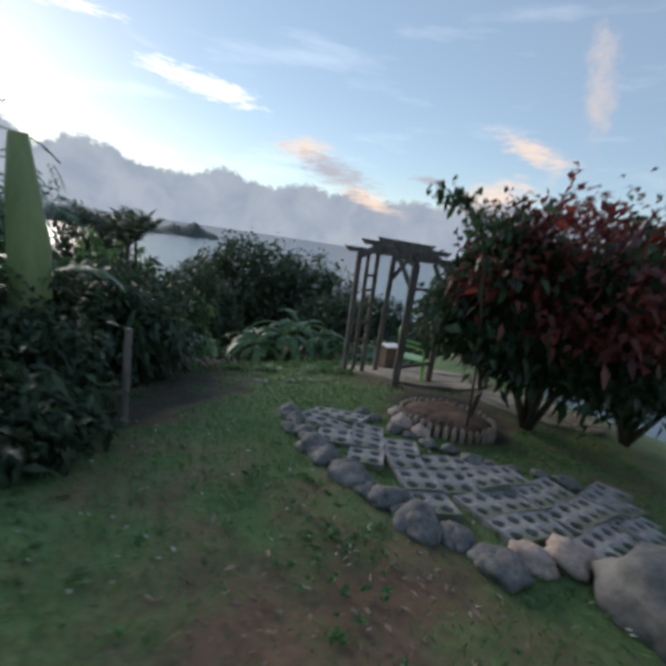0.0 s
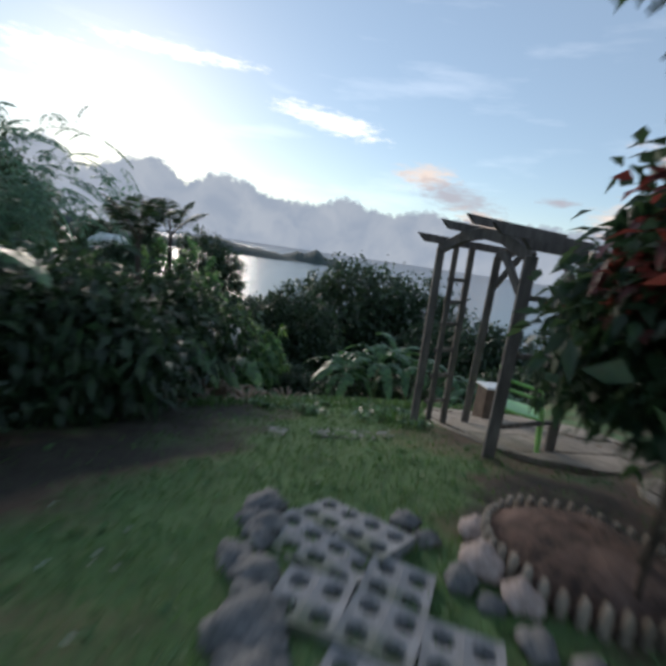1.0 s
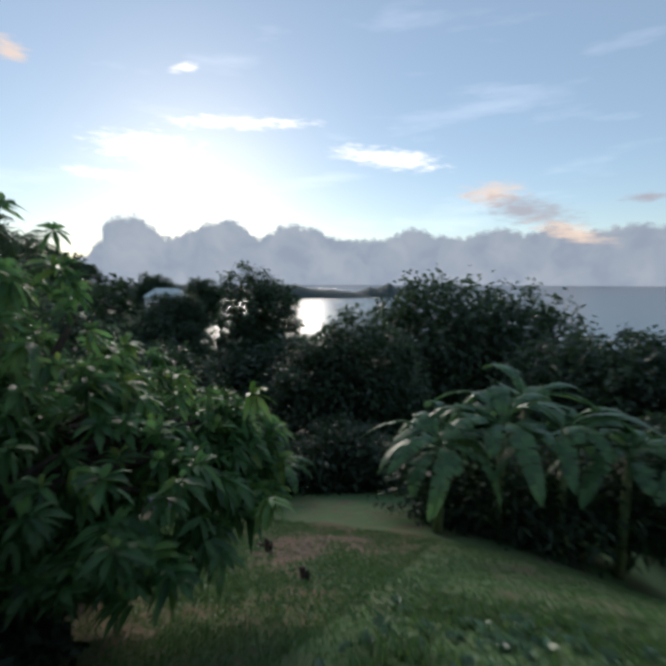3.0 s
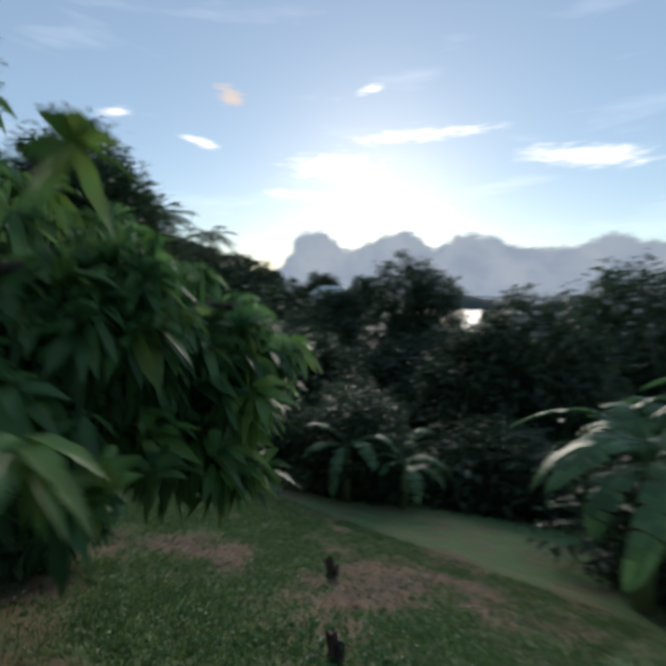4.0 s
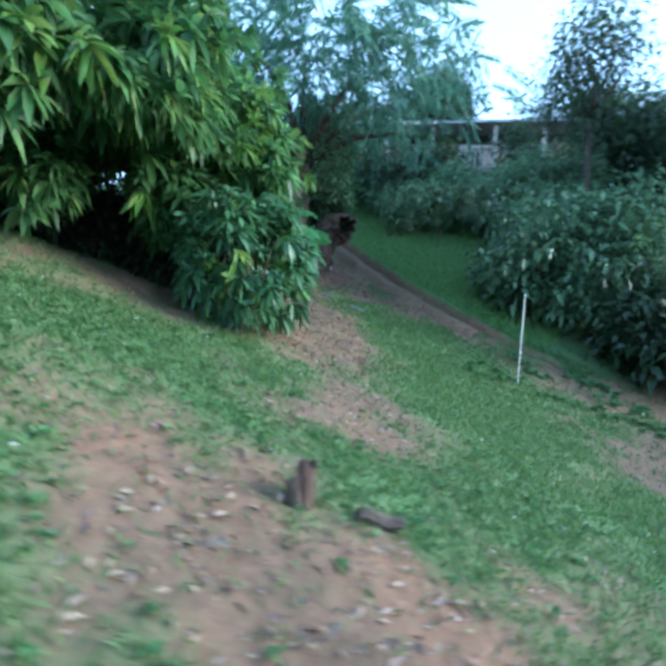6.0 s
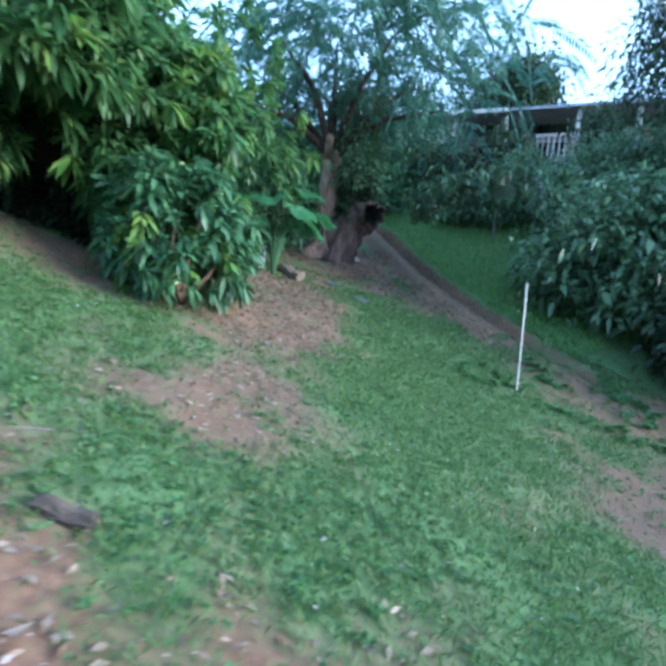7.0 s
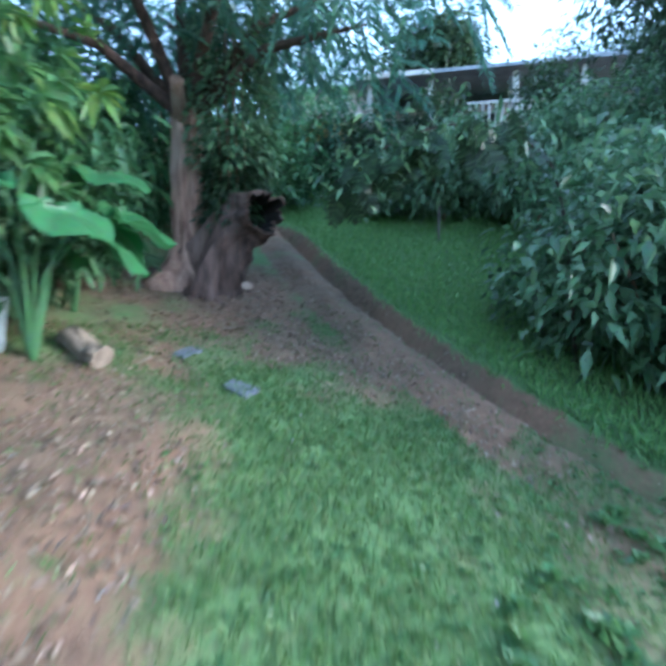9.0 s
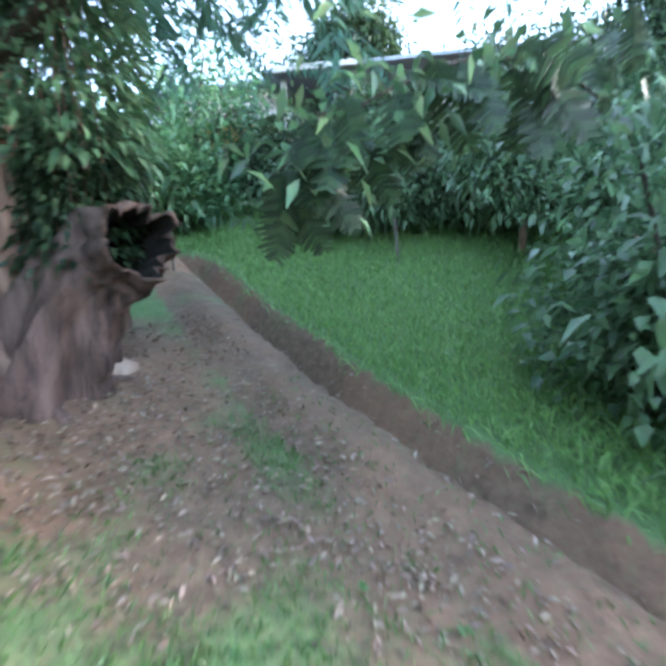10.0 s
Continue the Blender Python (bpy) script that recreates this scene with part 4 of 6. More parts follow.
    for p, d in zip(Pc, Dc):
        d = d / np.linalg.norm(d)
        side = np.cross(d, (0, 0, 1.0))
        side /= np.linalg.norm(side) + 1e-6
        ln = RNG.uniform(0.55, 0.95)
        for k in range(14):
            s = 0.1 + 0.9 * k / 13
            c = p + d * ln * s - np.array([0, 0, 0.35 * ln * s * s])
            for sg in (-1, 1):
                P.append(c)
                D.append(side * sg + 0.5 * d + np.array([0, 0, -0.25]))
                L.append(0.2 * (1 - 0.5 * abs(s - 0.5)))
    L = np.array(L)
    mesh_part("crown", leaf_mesh("crown", P, D, L, L * 0.26, M_FEATHER, 0.25, 0.15), ob)
    # climbing leaves round the trunk
    n = 2600
    a, h = RNG.uniform(0, 2 * math.pi, n), RNG.uniform(1.55, 3.9, n)
    rad = 0.6 * np.sqrt(RNG.uniform(0.15, 1, n))
    P = np.stack([rad * np.cos(a) - 0.42, rad * np.sin(a) + 0.42, h], -1)
    D = np.stack([np.cos(a), np.sin(a), RNG.normal(-0.5, 0.5, n)], -1)
    mesh_part("creeper", leaf_mesh("creeper", P, D, RNG.uniform(0.08, 0.17, n), 0.06, M_HEDGE, 0.4, 0.2), ob, "leafy green creeper hanging beside the trunk")
    for k in range(7):
        vx, vy = -0.2 - 0.07 * k, 0.2 + 0.1 * (k % 4)
        bm = bmesh.new()
        tube(bm, [(vx, vy, 3.6), (vx + 0.04, vy + 0.03, 2.6), (vx - 0.02, vy, 1.7 - 0.1 * (k % 3)), (vx, vy, 1.1)], [0.012, 0.011, 0.01, 0.007], 6)
        part("vine", bm, M_BARK, ob, "thin pale hanging vine", smooth=True)
    n = 2100
    a, h = RNG.uniform(0, 2 * math.pi, n), RNG.uniform(0.72, 1.85, n)
    rad = 0.47 * np.sqrt(RNG.uniform(0.1, 1, n))
    P = np.stack([rad * np.cos(a) - 0.4 - 0.1 * (h - 0.7), rad * np.sin(a) + 0.34, h], -1)
    D = np.stack([np.cos(a), np.sin(a), RNG.normal(-0.6, 0.4, n)], -1)
    mesh_part("ivy", leaf_mesh("ivy", P, D, RNG.uniform(0.06, 0.12, n), 0.05, M_DARK, 0.4, 0.2), ob, "dark leaves growing over the hollow stem")
    return trunk


old_tree()


# ---- banana plants ----
def banana_leaf(length, width, seed, mat, arch=0.9):
    """An arching torn blade on a stalk, rising along +x from its base."""
    rnd = random.Random(seed)
    bm = bmesh.new()
    n = 16
    rib = []
    for k in range(n + 1):
        s = k / n
        rib.append(Vector((length * (s - 0.18 * s**3), 0, length * (0.55 * s - arch * s * s))))
    tube(bm, rib, [0.028 * (1 - 0.8 * k / n) + 0.004 for k in range(n + 1)], 5)
    for sg in (-1, 1):
        hang = [rnd.uniform(0.05, 0.5) for _ in range(n + 1)]
        for k in range(3, n):
            s0, s1 = k / n, (k + 1) / n
            w0, w1 = (width * math.sin(math.pi * min(1, (s - 0.12) / 0.9)) ** 0.6 if 0.12 < s < 1.0 else 0.01 for s in (s0, s1))
            gap = rnd.random() < 0.3
            a, b = rib[k], rib[k + 1].lerp(rib[k], 0.12 if gap else 0.0)
            drop = hang[k] if gap else hang[k - 1] * 0.3 + hang[k] * 0.7
            def edge(p, w, t, dr):
                return p + Vector((0.12 * w, sg * w * t * 0.5 * (1 - 0.25 * dr), 0.12 * w * t - dr * w * t * t * 0.7))
            rows = [[bm.verts.new(edge(a, w0, t, drop)) for t in (0, 0.5, 1)], [bm.verts.new(edge(b, w1, t, drop)) for t in (0, 0.5, 1)]]
            for q in range(2):
                f = (rows[0][q], rows[1][q], rows[1][q + 1], rows[0][q + 1])
                bm.faces.new(f if sg > 0 else f[::-1])
    me = bpy.data.meshes.new("leaf")
    bm.to_mesh(me)
    bm.free()
    me.materials.append(mat)
    return me


BLADES = [banana_leaf(1.5 + 0.15 * k, 0.42, k, M_BANANA, 0.75 + 0.1 * k) for k in range(4)]
DEAD_BLADES = [banana_leaf(1.3, 0.3, 40 + k, M_DRY, 1.3) for k in range(2)]


def banana(x, y, tall, leaves, seed, label="banana plant with broad arching torn leaves", dead=0, scale=1.0, upright=0):
    rnd = random.Random(seed)
    ob = thing("banana_plant", x, y, label, "banana plant", "banana grove")
    bm = bmesh.new()
    tube(bm, [(0, 0, -0.1), (0.02, 0, tall * 0.5), (0.05, 0.03, tall)], [0.12 * scale, 0.095 * scale, 0.06 * scale], 10)
    part("stem", bm, M_CREAM, ob, smooth=True)
    for k in range(leaves + dead):
        a = 2 * math.pi * k / max(1, leaves) * 1.0 + rnd.uniform(-0.35, 0.35)
        gone = k >= leaves
        me = rnd.choice(DEAD_BLADES if gone else BLADES)
        tilt = rnd.uniform(25, 60) if gone else rnd.uniform(-40, 8) - upright
        m = Matrix.Translation((0.04, 0.02, tall * (0.75 if gone else 1.0) - rnd.uniform(0, 0.2))) @ Matrix.Rotation(a, 4, "Z") @ Matrix.Rotation(radians(tilt), 4, "Y") @ Matrix.Rotation(radians(rnd.uniform(-20, 20)), 4, "X") @ Matrix.Scale(scale * rnd.uniform(0.8, 1.1), 4)
        mesh_part("leaf", me, ob, "dead brown hanging leaf" if gone else "", m)
    return ob


for k, (x, y, tall, nl, sc) in enumerate(((-3.2, 20.4, 1.4, 12, 1.15), (-2.0, 21.3, 1.9, 12, 1.3), (-0.7, 21.6, 2.1, 12, 1.35), (-3.6, 22.8, 1.6, 11, 1.2), (0.6, 22.0, 2.1, 12, 1.3), (-1.6, 23.2, 2.5, 12, 1.4), (2.0, 22.0, 2.5, 11, 1.3), (3.4, 21.4, 3.0, 9, 1.2), (1.9, 18.6, 0.7, 8, 0.9))):
    banana(x, y, tall + (0.85 if k else 0.7), nl + 2, 100 + k, scale=0.88 * sc, upright=6 if k else 0)
banana(-3.7, 8.0, 1.2, 4, 120, "ragged banana plant with dead hanging leaves", 6)
banana(-4.0, 9.7, 0.9, 3, 121, "ragged banana plant with dead hanging leaves", 6, 0.9)
banana(-3.3, 9.6, 0.8, 3, 123, "ragged banana plant with dead hanging leaves", 8, 0.8)
banana(-10.4, 24.6, 1.5, 7, 122)
banana(-9.8, 21.6, 1.5, 9, 124, scale=0.95)
banana(-8.6, 22.4, 1.2, 8, 125, scale=0.85)


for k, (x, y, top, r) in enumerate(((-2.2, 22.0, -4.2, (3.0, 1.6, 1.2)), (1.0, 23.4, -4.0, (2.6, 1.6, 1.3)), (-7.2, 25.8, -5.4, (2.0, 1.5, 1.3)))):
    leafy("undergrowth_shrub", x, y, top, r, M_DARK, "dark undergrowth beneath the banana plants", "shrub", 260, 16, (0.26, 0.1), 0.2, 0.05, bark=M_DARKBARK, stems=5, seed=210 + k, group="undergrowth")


for k, (x, y, turn, tilt, sc) in enumerate(((-2.75, 8.8, 20, 8, 0.55), (-2.2, 9.15, 150, 14, 0.5), (-2.9, 9.2, 250, 30, 0.7), (-3.1, 8.7, -30, 24, 0.75), (-2.5, 9.75, 200, 12, 0.6), (-2.95, 9.9, 310, 26, 0.7), (-2.05, 8.7, 60, 16, 0.42))):
    ob = thing("dead_leaf", x, y, "pale dry banana leaf fallen on the ground", "dead leaf", "fallen banana leaves")
    mesh_part("blade", DEAD_BLADES[k % 2], ob, "", Matrix.Translation((0, 0, 0.3 * sc)) @ Matrix.Rotation(radians(turn), 4, "Z") @ Matrix.Rotation(radians(tilt - 20), 4, "Y") @ Matrix.Scale(sc, 4))


def stub():
    """The thick furled banana leaf that stands up over the left shrubs."""
    ob = thing("banana_plant", -3.35, 4.98, "cut banana stem with one thick furled green leaf", "banana plant", "banana grove")
    g = ob.location.z
    bm = bmesh.new()
    tube(bm, [(0, 0, -0.1), (0.05, 0, 1.0), (0.03, 0, 1.7), (-0.06, 0.02, 2.2), (-0.12, 0.02, 2.24 - g)], [0.22, 0.22, 0.21, 0.17, 0.1], 12)
    part("stem", bm, M_CREAM, ob, smooth=True)
    for k in range(3):
        mesh_part("leaf", BLADES[k], ob, "", Matrix.Translation((0, 0, 1.3)) @ Matrix.Rotation(2.1 * k + 0.4, 4, "Z") @ Matrix.Rotation(radians(-10), 4, "Y") @ Matrix.Scale(0.8, 4))


stub()


def frond_plant(x, y, z0, fronds, seed, label, length=0.9):
    """A plant with feather-like fronds."""
    ob = thing("frond_plant", x, y, label, "plant")
    g = ob.location.z
    rnd = random.Random(seed)
    bm = bmesh.new()
    tube(bm, [(0, 0, -0.1), (0.05, 0.02, (z0 - g) * 0.5), (0, 0, z0 - g)], [0.05, 0.04, 0.03], 8)
    P, D, L = [], [], []
    for k in range(fronds):
        a = 2 * math.pi * k / fronds + rnd.uniform(-0.3, 0.3)
        d = Vector((math.cos(a) * 0.7, math.sin(a) * 0.7, rnd.uniform(0.8, 2.0))).normalized()
        pts = [Vector((0, 0, z0 - g)) + d * length * s - Vector((0, 0, 0.35 * length * s * s)) for s in (0, 0.25, 0.5, 0.75, 1.0)]
        tube(bm, pts, [0.012, 0.01, 0.008, 0.006, 0.003], 5)
        side = d.cross(Vector((0, 0, 1))).normalized()
        for q in range(22):
            s = 0.15 + 0.85 * q / 21
            c = Vector((0, 0, z0 - g)) + d * length * s - Vector((0, 0, 0.35 * length * s * s))
            for sg in (-1, 1):
                P.append(tuple(c))
                D.append(tuple(side * sg + d * 0.5))
                L.append(0.26 * length * math.sin(math.pi * (0.12 + 0.85 * s)) + 0.03)
    part("stalk", bm, M_DARKBARK, ob)
    L = np.array(L)
    mesh_part("fronds", leaf_mesh("fronds", P, D, L, L * 0.16 + 0.008, M_DARK, 0.3, 0.15), ob)


frond_plant(-3.5, 7.7, 1.0, 8, 1, "dark plant with feathery upright fronds", 1.0)
frond_plant(-4.0, 9.1, 1.1, 5, 2, "tall plant with long feathery upright fronds", 1.0)


# ---- broad-leaved plant beside the old tree ----
def heart_leaf(size, seed):
    rnd = random.Random(seed)
    bm = bmesh.new()
    rings = [[], []]
    n = 28
    c = bm.verts.new((0, 0, 0))
    for i in range(n):
        a = 2 * math.pi * i / n
        r = size * (0.36 + 0.17 * math.cos(a) + 0.05 * math.cos(2 * a)) * (1 + 0.05 * rnd.uniform(-1, 1))
        for ring, s in zip(rings, (0.55, 1.0)):
            ring.append(bm.verts.new((size * 0.28 + r * s * math.cos(a), r * s * 1.15 * math.sin(a), 0.06 * size * math.cos(6 * a) * s - 0.34 * size * (s * 0.8) ** 2 * (0.5 + 0.5 * math.cos(a)) + 0.08 * s * size * abs(math.sin(a)))))
    for i in range(n):
        k = (i + 1) % n
        bm.faces.new((c, rings[0][i], rings[0][k]))
        bm.faces.new((rings[0][i], rings[1][i], rings[1][k], rings[0][k]))
    me = bpy.data.meshes.new("leaf")
    bm.to_mesh(me)
    bm.free()
    me.materials.append(M_BIGLEAF)
    me.polygons.foreach_set("use_smooth", [True] * len(me.polygons))
    return me


def broad_plant(x, y, n, reach, tall, seed, size=0.55, low=0.35):
    ob = thing("broad_leaved_plant", x, y, "plant with very large round light green leaves", "plant")
    rnd = random.Random(seed)
    shapes = [heart_leaf(size, seed + k) for k in range(3)]
    bm = bmesh.new()
    for k in range(n):
        a = 2.4 * k + rnd.uniform(-0.3, 0.3)
        h = tall * rnd.uniform(low, 1.0)
        tip = Vector((math.cos(a) * reach * rnd.uniform(0.3, 1), math.sin(a) * reach * rnd.uniform(0.3, 1), h))
        tube(bm, [(0, 0, -0.05), Vector((tip.x * 0.3, tip.y * 0.3, h * 0.6)), tip], [0.018, 0.014, 0.008], 6)
        m = Matrix.Translation(tip) @ Matrix.Rotation(a, 4, "Z") @ Matrix.Rotation(radians(rnd.uniform(5, 35)), 4, "Y") @ Matrix.Scale(rnd.uniform(0.7, 1.15), 4)
        mesh_part("leaf", rnd.choice(shapes), ob, "", m)
    part("stalk", bm, M_BUSH, ob)


broad_plant(-9.35, 12.2, 11, 0.5, 1.35, 3, 0.8, 0.6)
broad_plant(-9.9, 11.2, 9, 0.6, 1.5, 9, 0.7)
leafy("leafy_shrub", -9.1, 11.4, -2.0, (0.7, 0.6, 0.7), M_HEDGE, "low dark shrub under the broad leaves", "shrub", 160, 14, (0.16, 0.07), 0.12, 0.04, stems=5, seed=14)
leafy("leafy_shrub", -9.6, 10.2, -0.6, (1.3, 1.3, 1.2), M_BUSH, "tall green shrub behind the broad-leaved plant", "shrub", 260, 16, (0.2, 0.06), 0.16, 0.06, stems=6, seed=13, rings=2)


# ---- small garden things ----
def post(name, x, y, h, r, mat, label, category, lean=(0, 0), group=""):
    ob = thing(name, x, y, label, category, group)
    bm = bmesh.new()
    tube(bm, [(0, 0, -0.15), (lean[0] * 0.5, lean[1] * 0.5, h * 0.5), (lean[0], lean[1], h)], [r, r * 0.95, r * 0.85], 10)
    part("shaft", bm, mat, ob)
    return ob


post("marker_stick", -11.02, 15.99, 1.37, 0.0115, M_STICK, "thin white stick standing upright in the grass", "stick", (0.19, 0.1))
post("stake", -17.4, 10.5, 0.75, 0.022, M_TIMBER, "thin pale stake in the long grass", "stake")
post("stake", -14.8, 7.85, 0.75, 0.02, M_TIMBER, "thin pale stake in the long grass", "stake")
post("post", -1.75, 4.0, 0.95, 0.038, M_TIMBER, "grey round post under the shrubs", "post")


def stump(x, y, h, r, seed, label, group="stumps"):
    ob = thing("stump", x, y, label, "stump", group)
    rnd = random.Random(seed)
    for k in range(2):
        bm = bmesh.new()
        sides = 12
        rings = []
        hh = h * (1.0 if k == 0 else 0.75)
        ox = 0.0 if k == 0 else r * 1.1
        for j in range(6):
            z = j / 5 * (hh + 0.08) - 0.08
            ring = []
            for i in range(sides):
                a = 2 * math.pi * i / sides
                rr = r * (0.75 if k else 1) * (1 + 0.35 * math.exp(-max(z, 0) / 0.06)) * (1 + 0.2 * noise.noise(Vector((math.cos(a) * 1.5 + seed, math.sin(a) * 1.5, z * 6))))
                ring.append(bm.verts.new((ox + rr * math.cos(a) - 0.15 * z * (1 - 2 * k), rr * math.sin(a), z + (0.03 * rnd.uniform(-1, 1) if j == 5 else 0))))
            rings.append(ring)
        for r0, r1 in zip(rings, rings[1:]):
            for i in range(sides):
                bm.faces.new((r0[i], r0[(i + 1) % sides], r1[(i + 1) % sides], r1[i]))
        bm.faces.new(rings[-1])
        part("stem", bm, M_OLDWOOD if k == 0 else M_DARKBARK, ob)


stump(-4.1, 15.65, 0.18, 0.038, 1, "short dark tree stump among weeds")
stump(-5.64, 17.1, 0.2, 0.045, 2, "short dark split stump on bare soil")


def fallen(name, a, b, r, mat, label, category="log"):
    ax, ay = a
    ob = thing(name, ax, ay, label, category)
    g = ob.location.z
    p = Vector((0, 0, r * 0.8))
    q = Vector((b[0] - ax, b[1] - ay, float(height(*b)) - g + r * 0.8))
    bm = bmesh.new()
    way = (q - p).normalized()
    a = way.orthogonal().normalized()
    b = way.cross(a)
    rings = []
    for k in range(9):
        c = p.lerp(q, k / 8) + Vector((0, 0, 0.25 * r * math.sin(k)))
        rr = r * (0.94 if k in (0, 8) else 1.0)
        rings.append([bm.verts.new(c + (a * math.cos(t) + b * math.sin(t)) * rr * (1 + 0.22 * noise.noise(Vector((math.cos(t) * 1.6 + ax, math.sin(t) * 1.6, k * 0.5))) + 0.06 * math.sin(7 * t)) + way * (0.02 * noise.noise(Vector((t, k, ay))) if k in (0, 8) else 0)) for t in (2 * math.pi * m / 18 for m in range(18))])
    for r0, r1 in zip(rings, rings[1:]):
        for m in range(18):
            bm.faces.new((r0[m], r0[(m + 1) % 18], r1[(m + 1) % 18], r1[m]))
    bm.faces.new(rings[0][::-1])
    bm.faces.new(rings[-1])
    part("wood", bm, mat, ob)


fallen("log", (-5.86, 17.28), (-6.06, 17.42), 0.04, M_DARKBARK, "short dark piece of log on bare soil")
fallen("stick", (-5.75, 16.75), (-6.15, 16.75), 0.005, M_TIMBER, "thin pale stick lying on the grass", "stick")
fallen("log", (-9.66, 11.95), (-9.78, 12.42), 0.1, M_LOG, "short sawn log lying on the soil")


def tin():
    ob = thing("metal_sheet", -8.95, 12.0, "pale ribbed metal sheet leaning under the plants", "metal sheet", z=float(height(-8.95, 12.0)) + 0.17, turn=145)
    bm = bmesh.new()
    n = 36
    rows = [[bm.verts.new((0.6 * i / n - 0.3, 0.0 + 0.0012 * math.sin(i * 1.05) + y * 0.25, y)) for i in range(n + 1)] for y in (-0.2, 0.0, 0.2)]
    for r0, r1 in zip(rows, rows[1:]):
        for i in range(n):
            bm.faces.new((r0[i], r0[i + 1], r1[i + 1], r1[i]))
    ret = bmesh.ops.solidify(bm, geom=bm.faces[:], thickness=0.004)
    part("sheet", bm, M_TIN, ob)


tin()


def slab(x, y, w, d, label):
    ob = thing("flat_stone", x, y, label, "stone")
    e = 0.15
    nrm = Vector((float(height(x - e, y) - height(x + e, y)), float(height(x, y - e) - height(x, y + e)), 2 * e)).normalized()
    bm = bmesh.new()
    box(bm, (w, d, 0.035), Matrix.Translation((0, 0, 0.012)) @ Vector((0, 0, 1)).rotation_difference(nrm).to_matrix().to_4x4() @ Matrix.Rotation(0.5, 4, "Z"), 0.012)
    for v in bm.verts:
        v.co += Vector((noise.noise(v.co * 9), noise.noise(v.co * 9 + Vector((5, 0, 0))), 0)) * 0.035
    part("slab", bm, M_SLATE, ob)


M_SLATE = material("blue_slate", (0.07, 0.08, 0.1), (0.15, 0.165, 0.2), 8, 0.6, 0.3)
slab(-10.72, 12.93, 0.2, 0.3, "flat bluish stone slab in the grass")
slab(-10.6, 12.2, 0.3, 0.16, "flat bluish stone slab at the grass edge")


# ---- shelter roof under the mango ----
def shelter():
    ob = thing("shelter", -5.1, 11.0, "low garden shelter with a pale metal sheet roof", "shelter", turn=14.5)
    drop = ob.location.z
    bm = bmesh.new()
    n = 90
    top = -0.85 - drop
    rows = [[bm.verts.new((2.9 * i / n - 1.45, y, top + 0.012 * math.sin(i * 1.4) + 0.24 * y + 0.02 * noise.noise(Vector((i * 0.1, y * 3, 0))))) for i in range(n + 1)] for y in (-0.5, -0.2, 0.2, 0.5)]
    for r0, r1 in zip(rows, rows[1:]):
        for i in range(n):
            bm.faces.new((r0[i], r0[i + 1], r1[i + 1], r1[i]))
    bmesh.ops.solidify(bm, geom=bm.faces[:], thickness=0.005)
    part("roof_sheet", bm, M_TIN, ob, "pale ribbed metal roof sheet")
    for px in (-1.3, 0.0, 1.3):
        for py in (-0.42, 0.42):
            bm = bmesh.new()
            tube(bm, [(px, py, -0.5), (px, py, top + 0.24 * py - 0.02)], [0.04, 0.035], 8)
            part("post", bm, M_TIMBER, ob)


shelter()


leafy("low_shrub", -4.5, 10.25, -1.35, (0.9, 0.6, 0.5), M_DARK, "dark shrub growing against the shelter", "shrub", 180, 15, (0.16, 0.07), 0.1, 0.04, bark=M_DARKBARK, stems=5, seed=280, low=-0.9)
leafy("low_shrub", -5.6, 10.5, -1.3, (0.8, 0.6, 0.6), M_DARK, "dark shrub growing against the shelter", "shrub", 160, 15, (0.16, 0.07), 0.1, 0.04, bark=M_DARKBARK, stems=5, seed=281, low=-0.9)


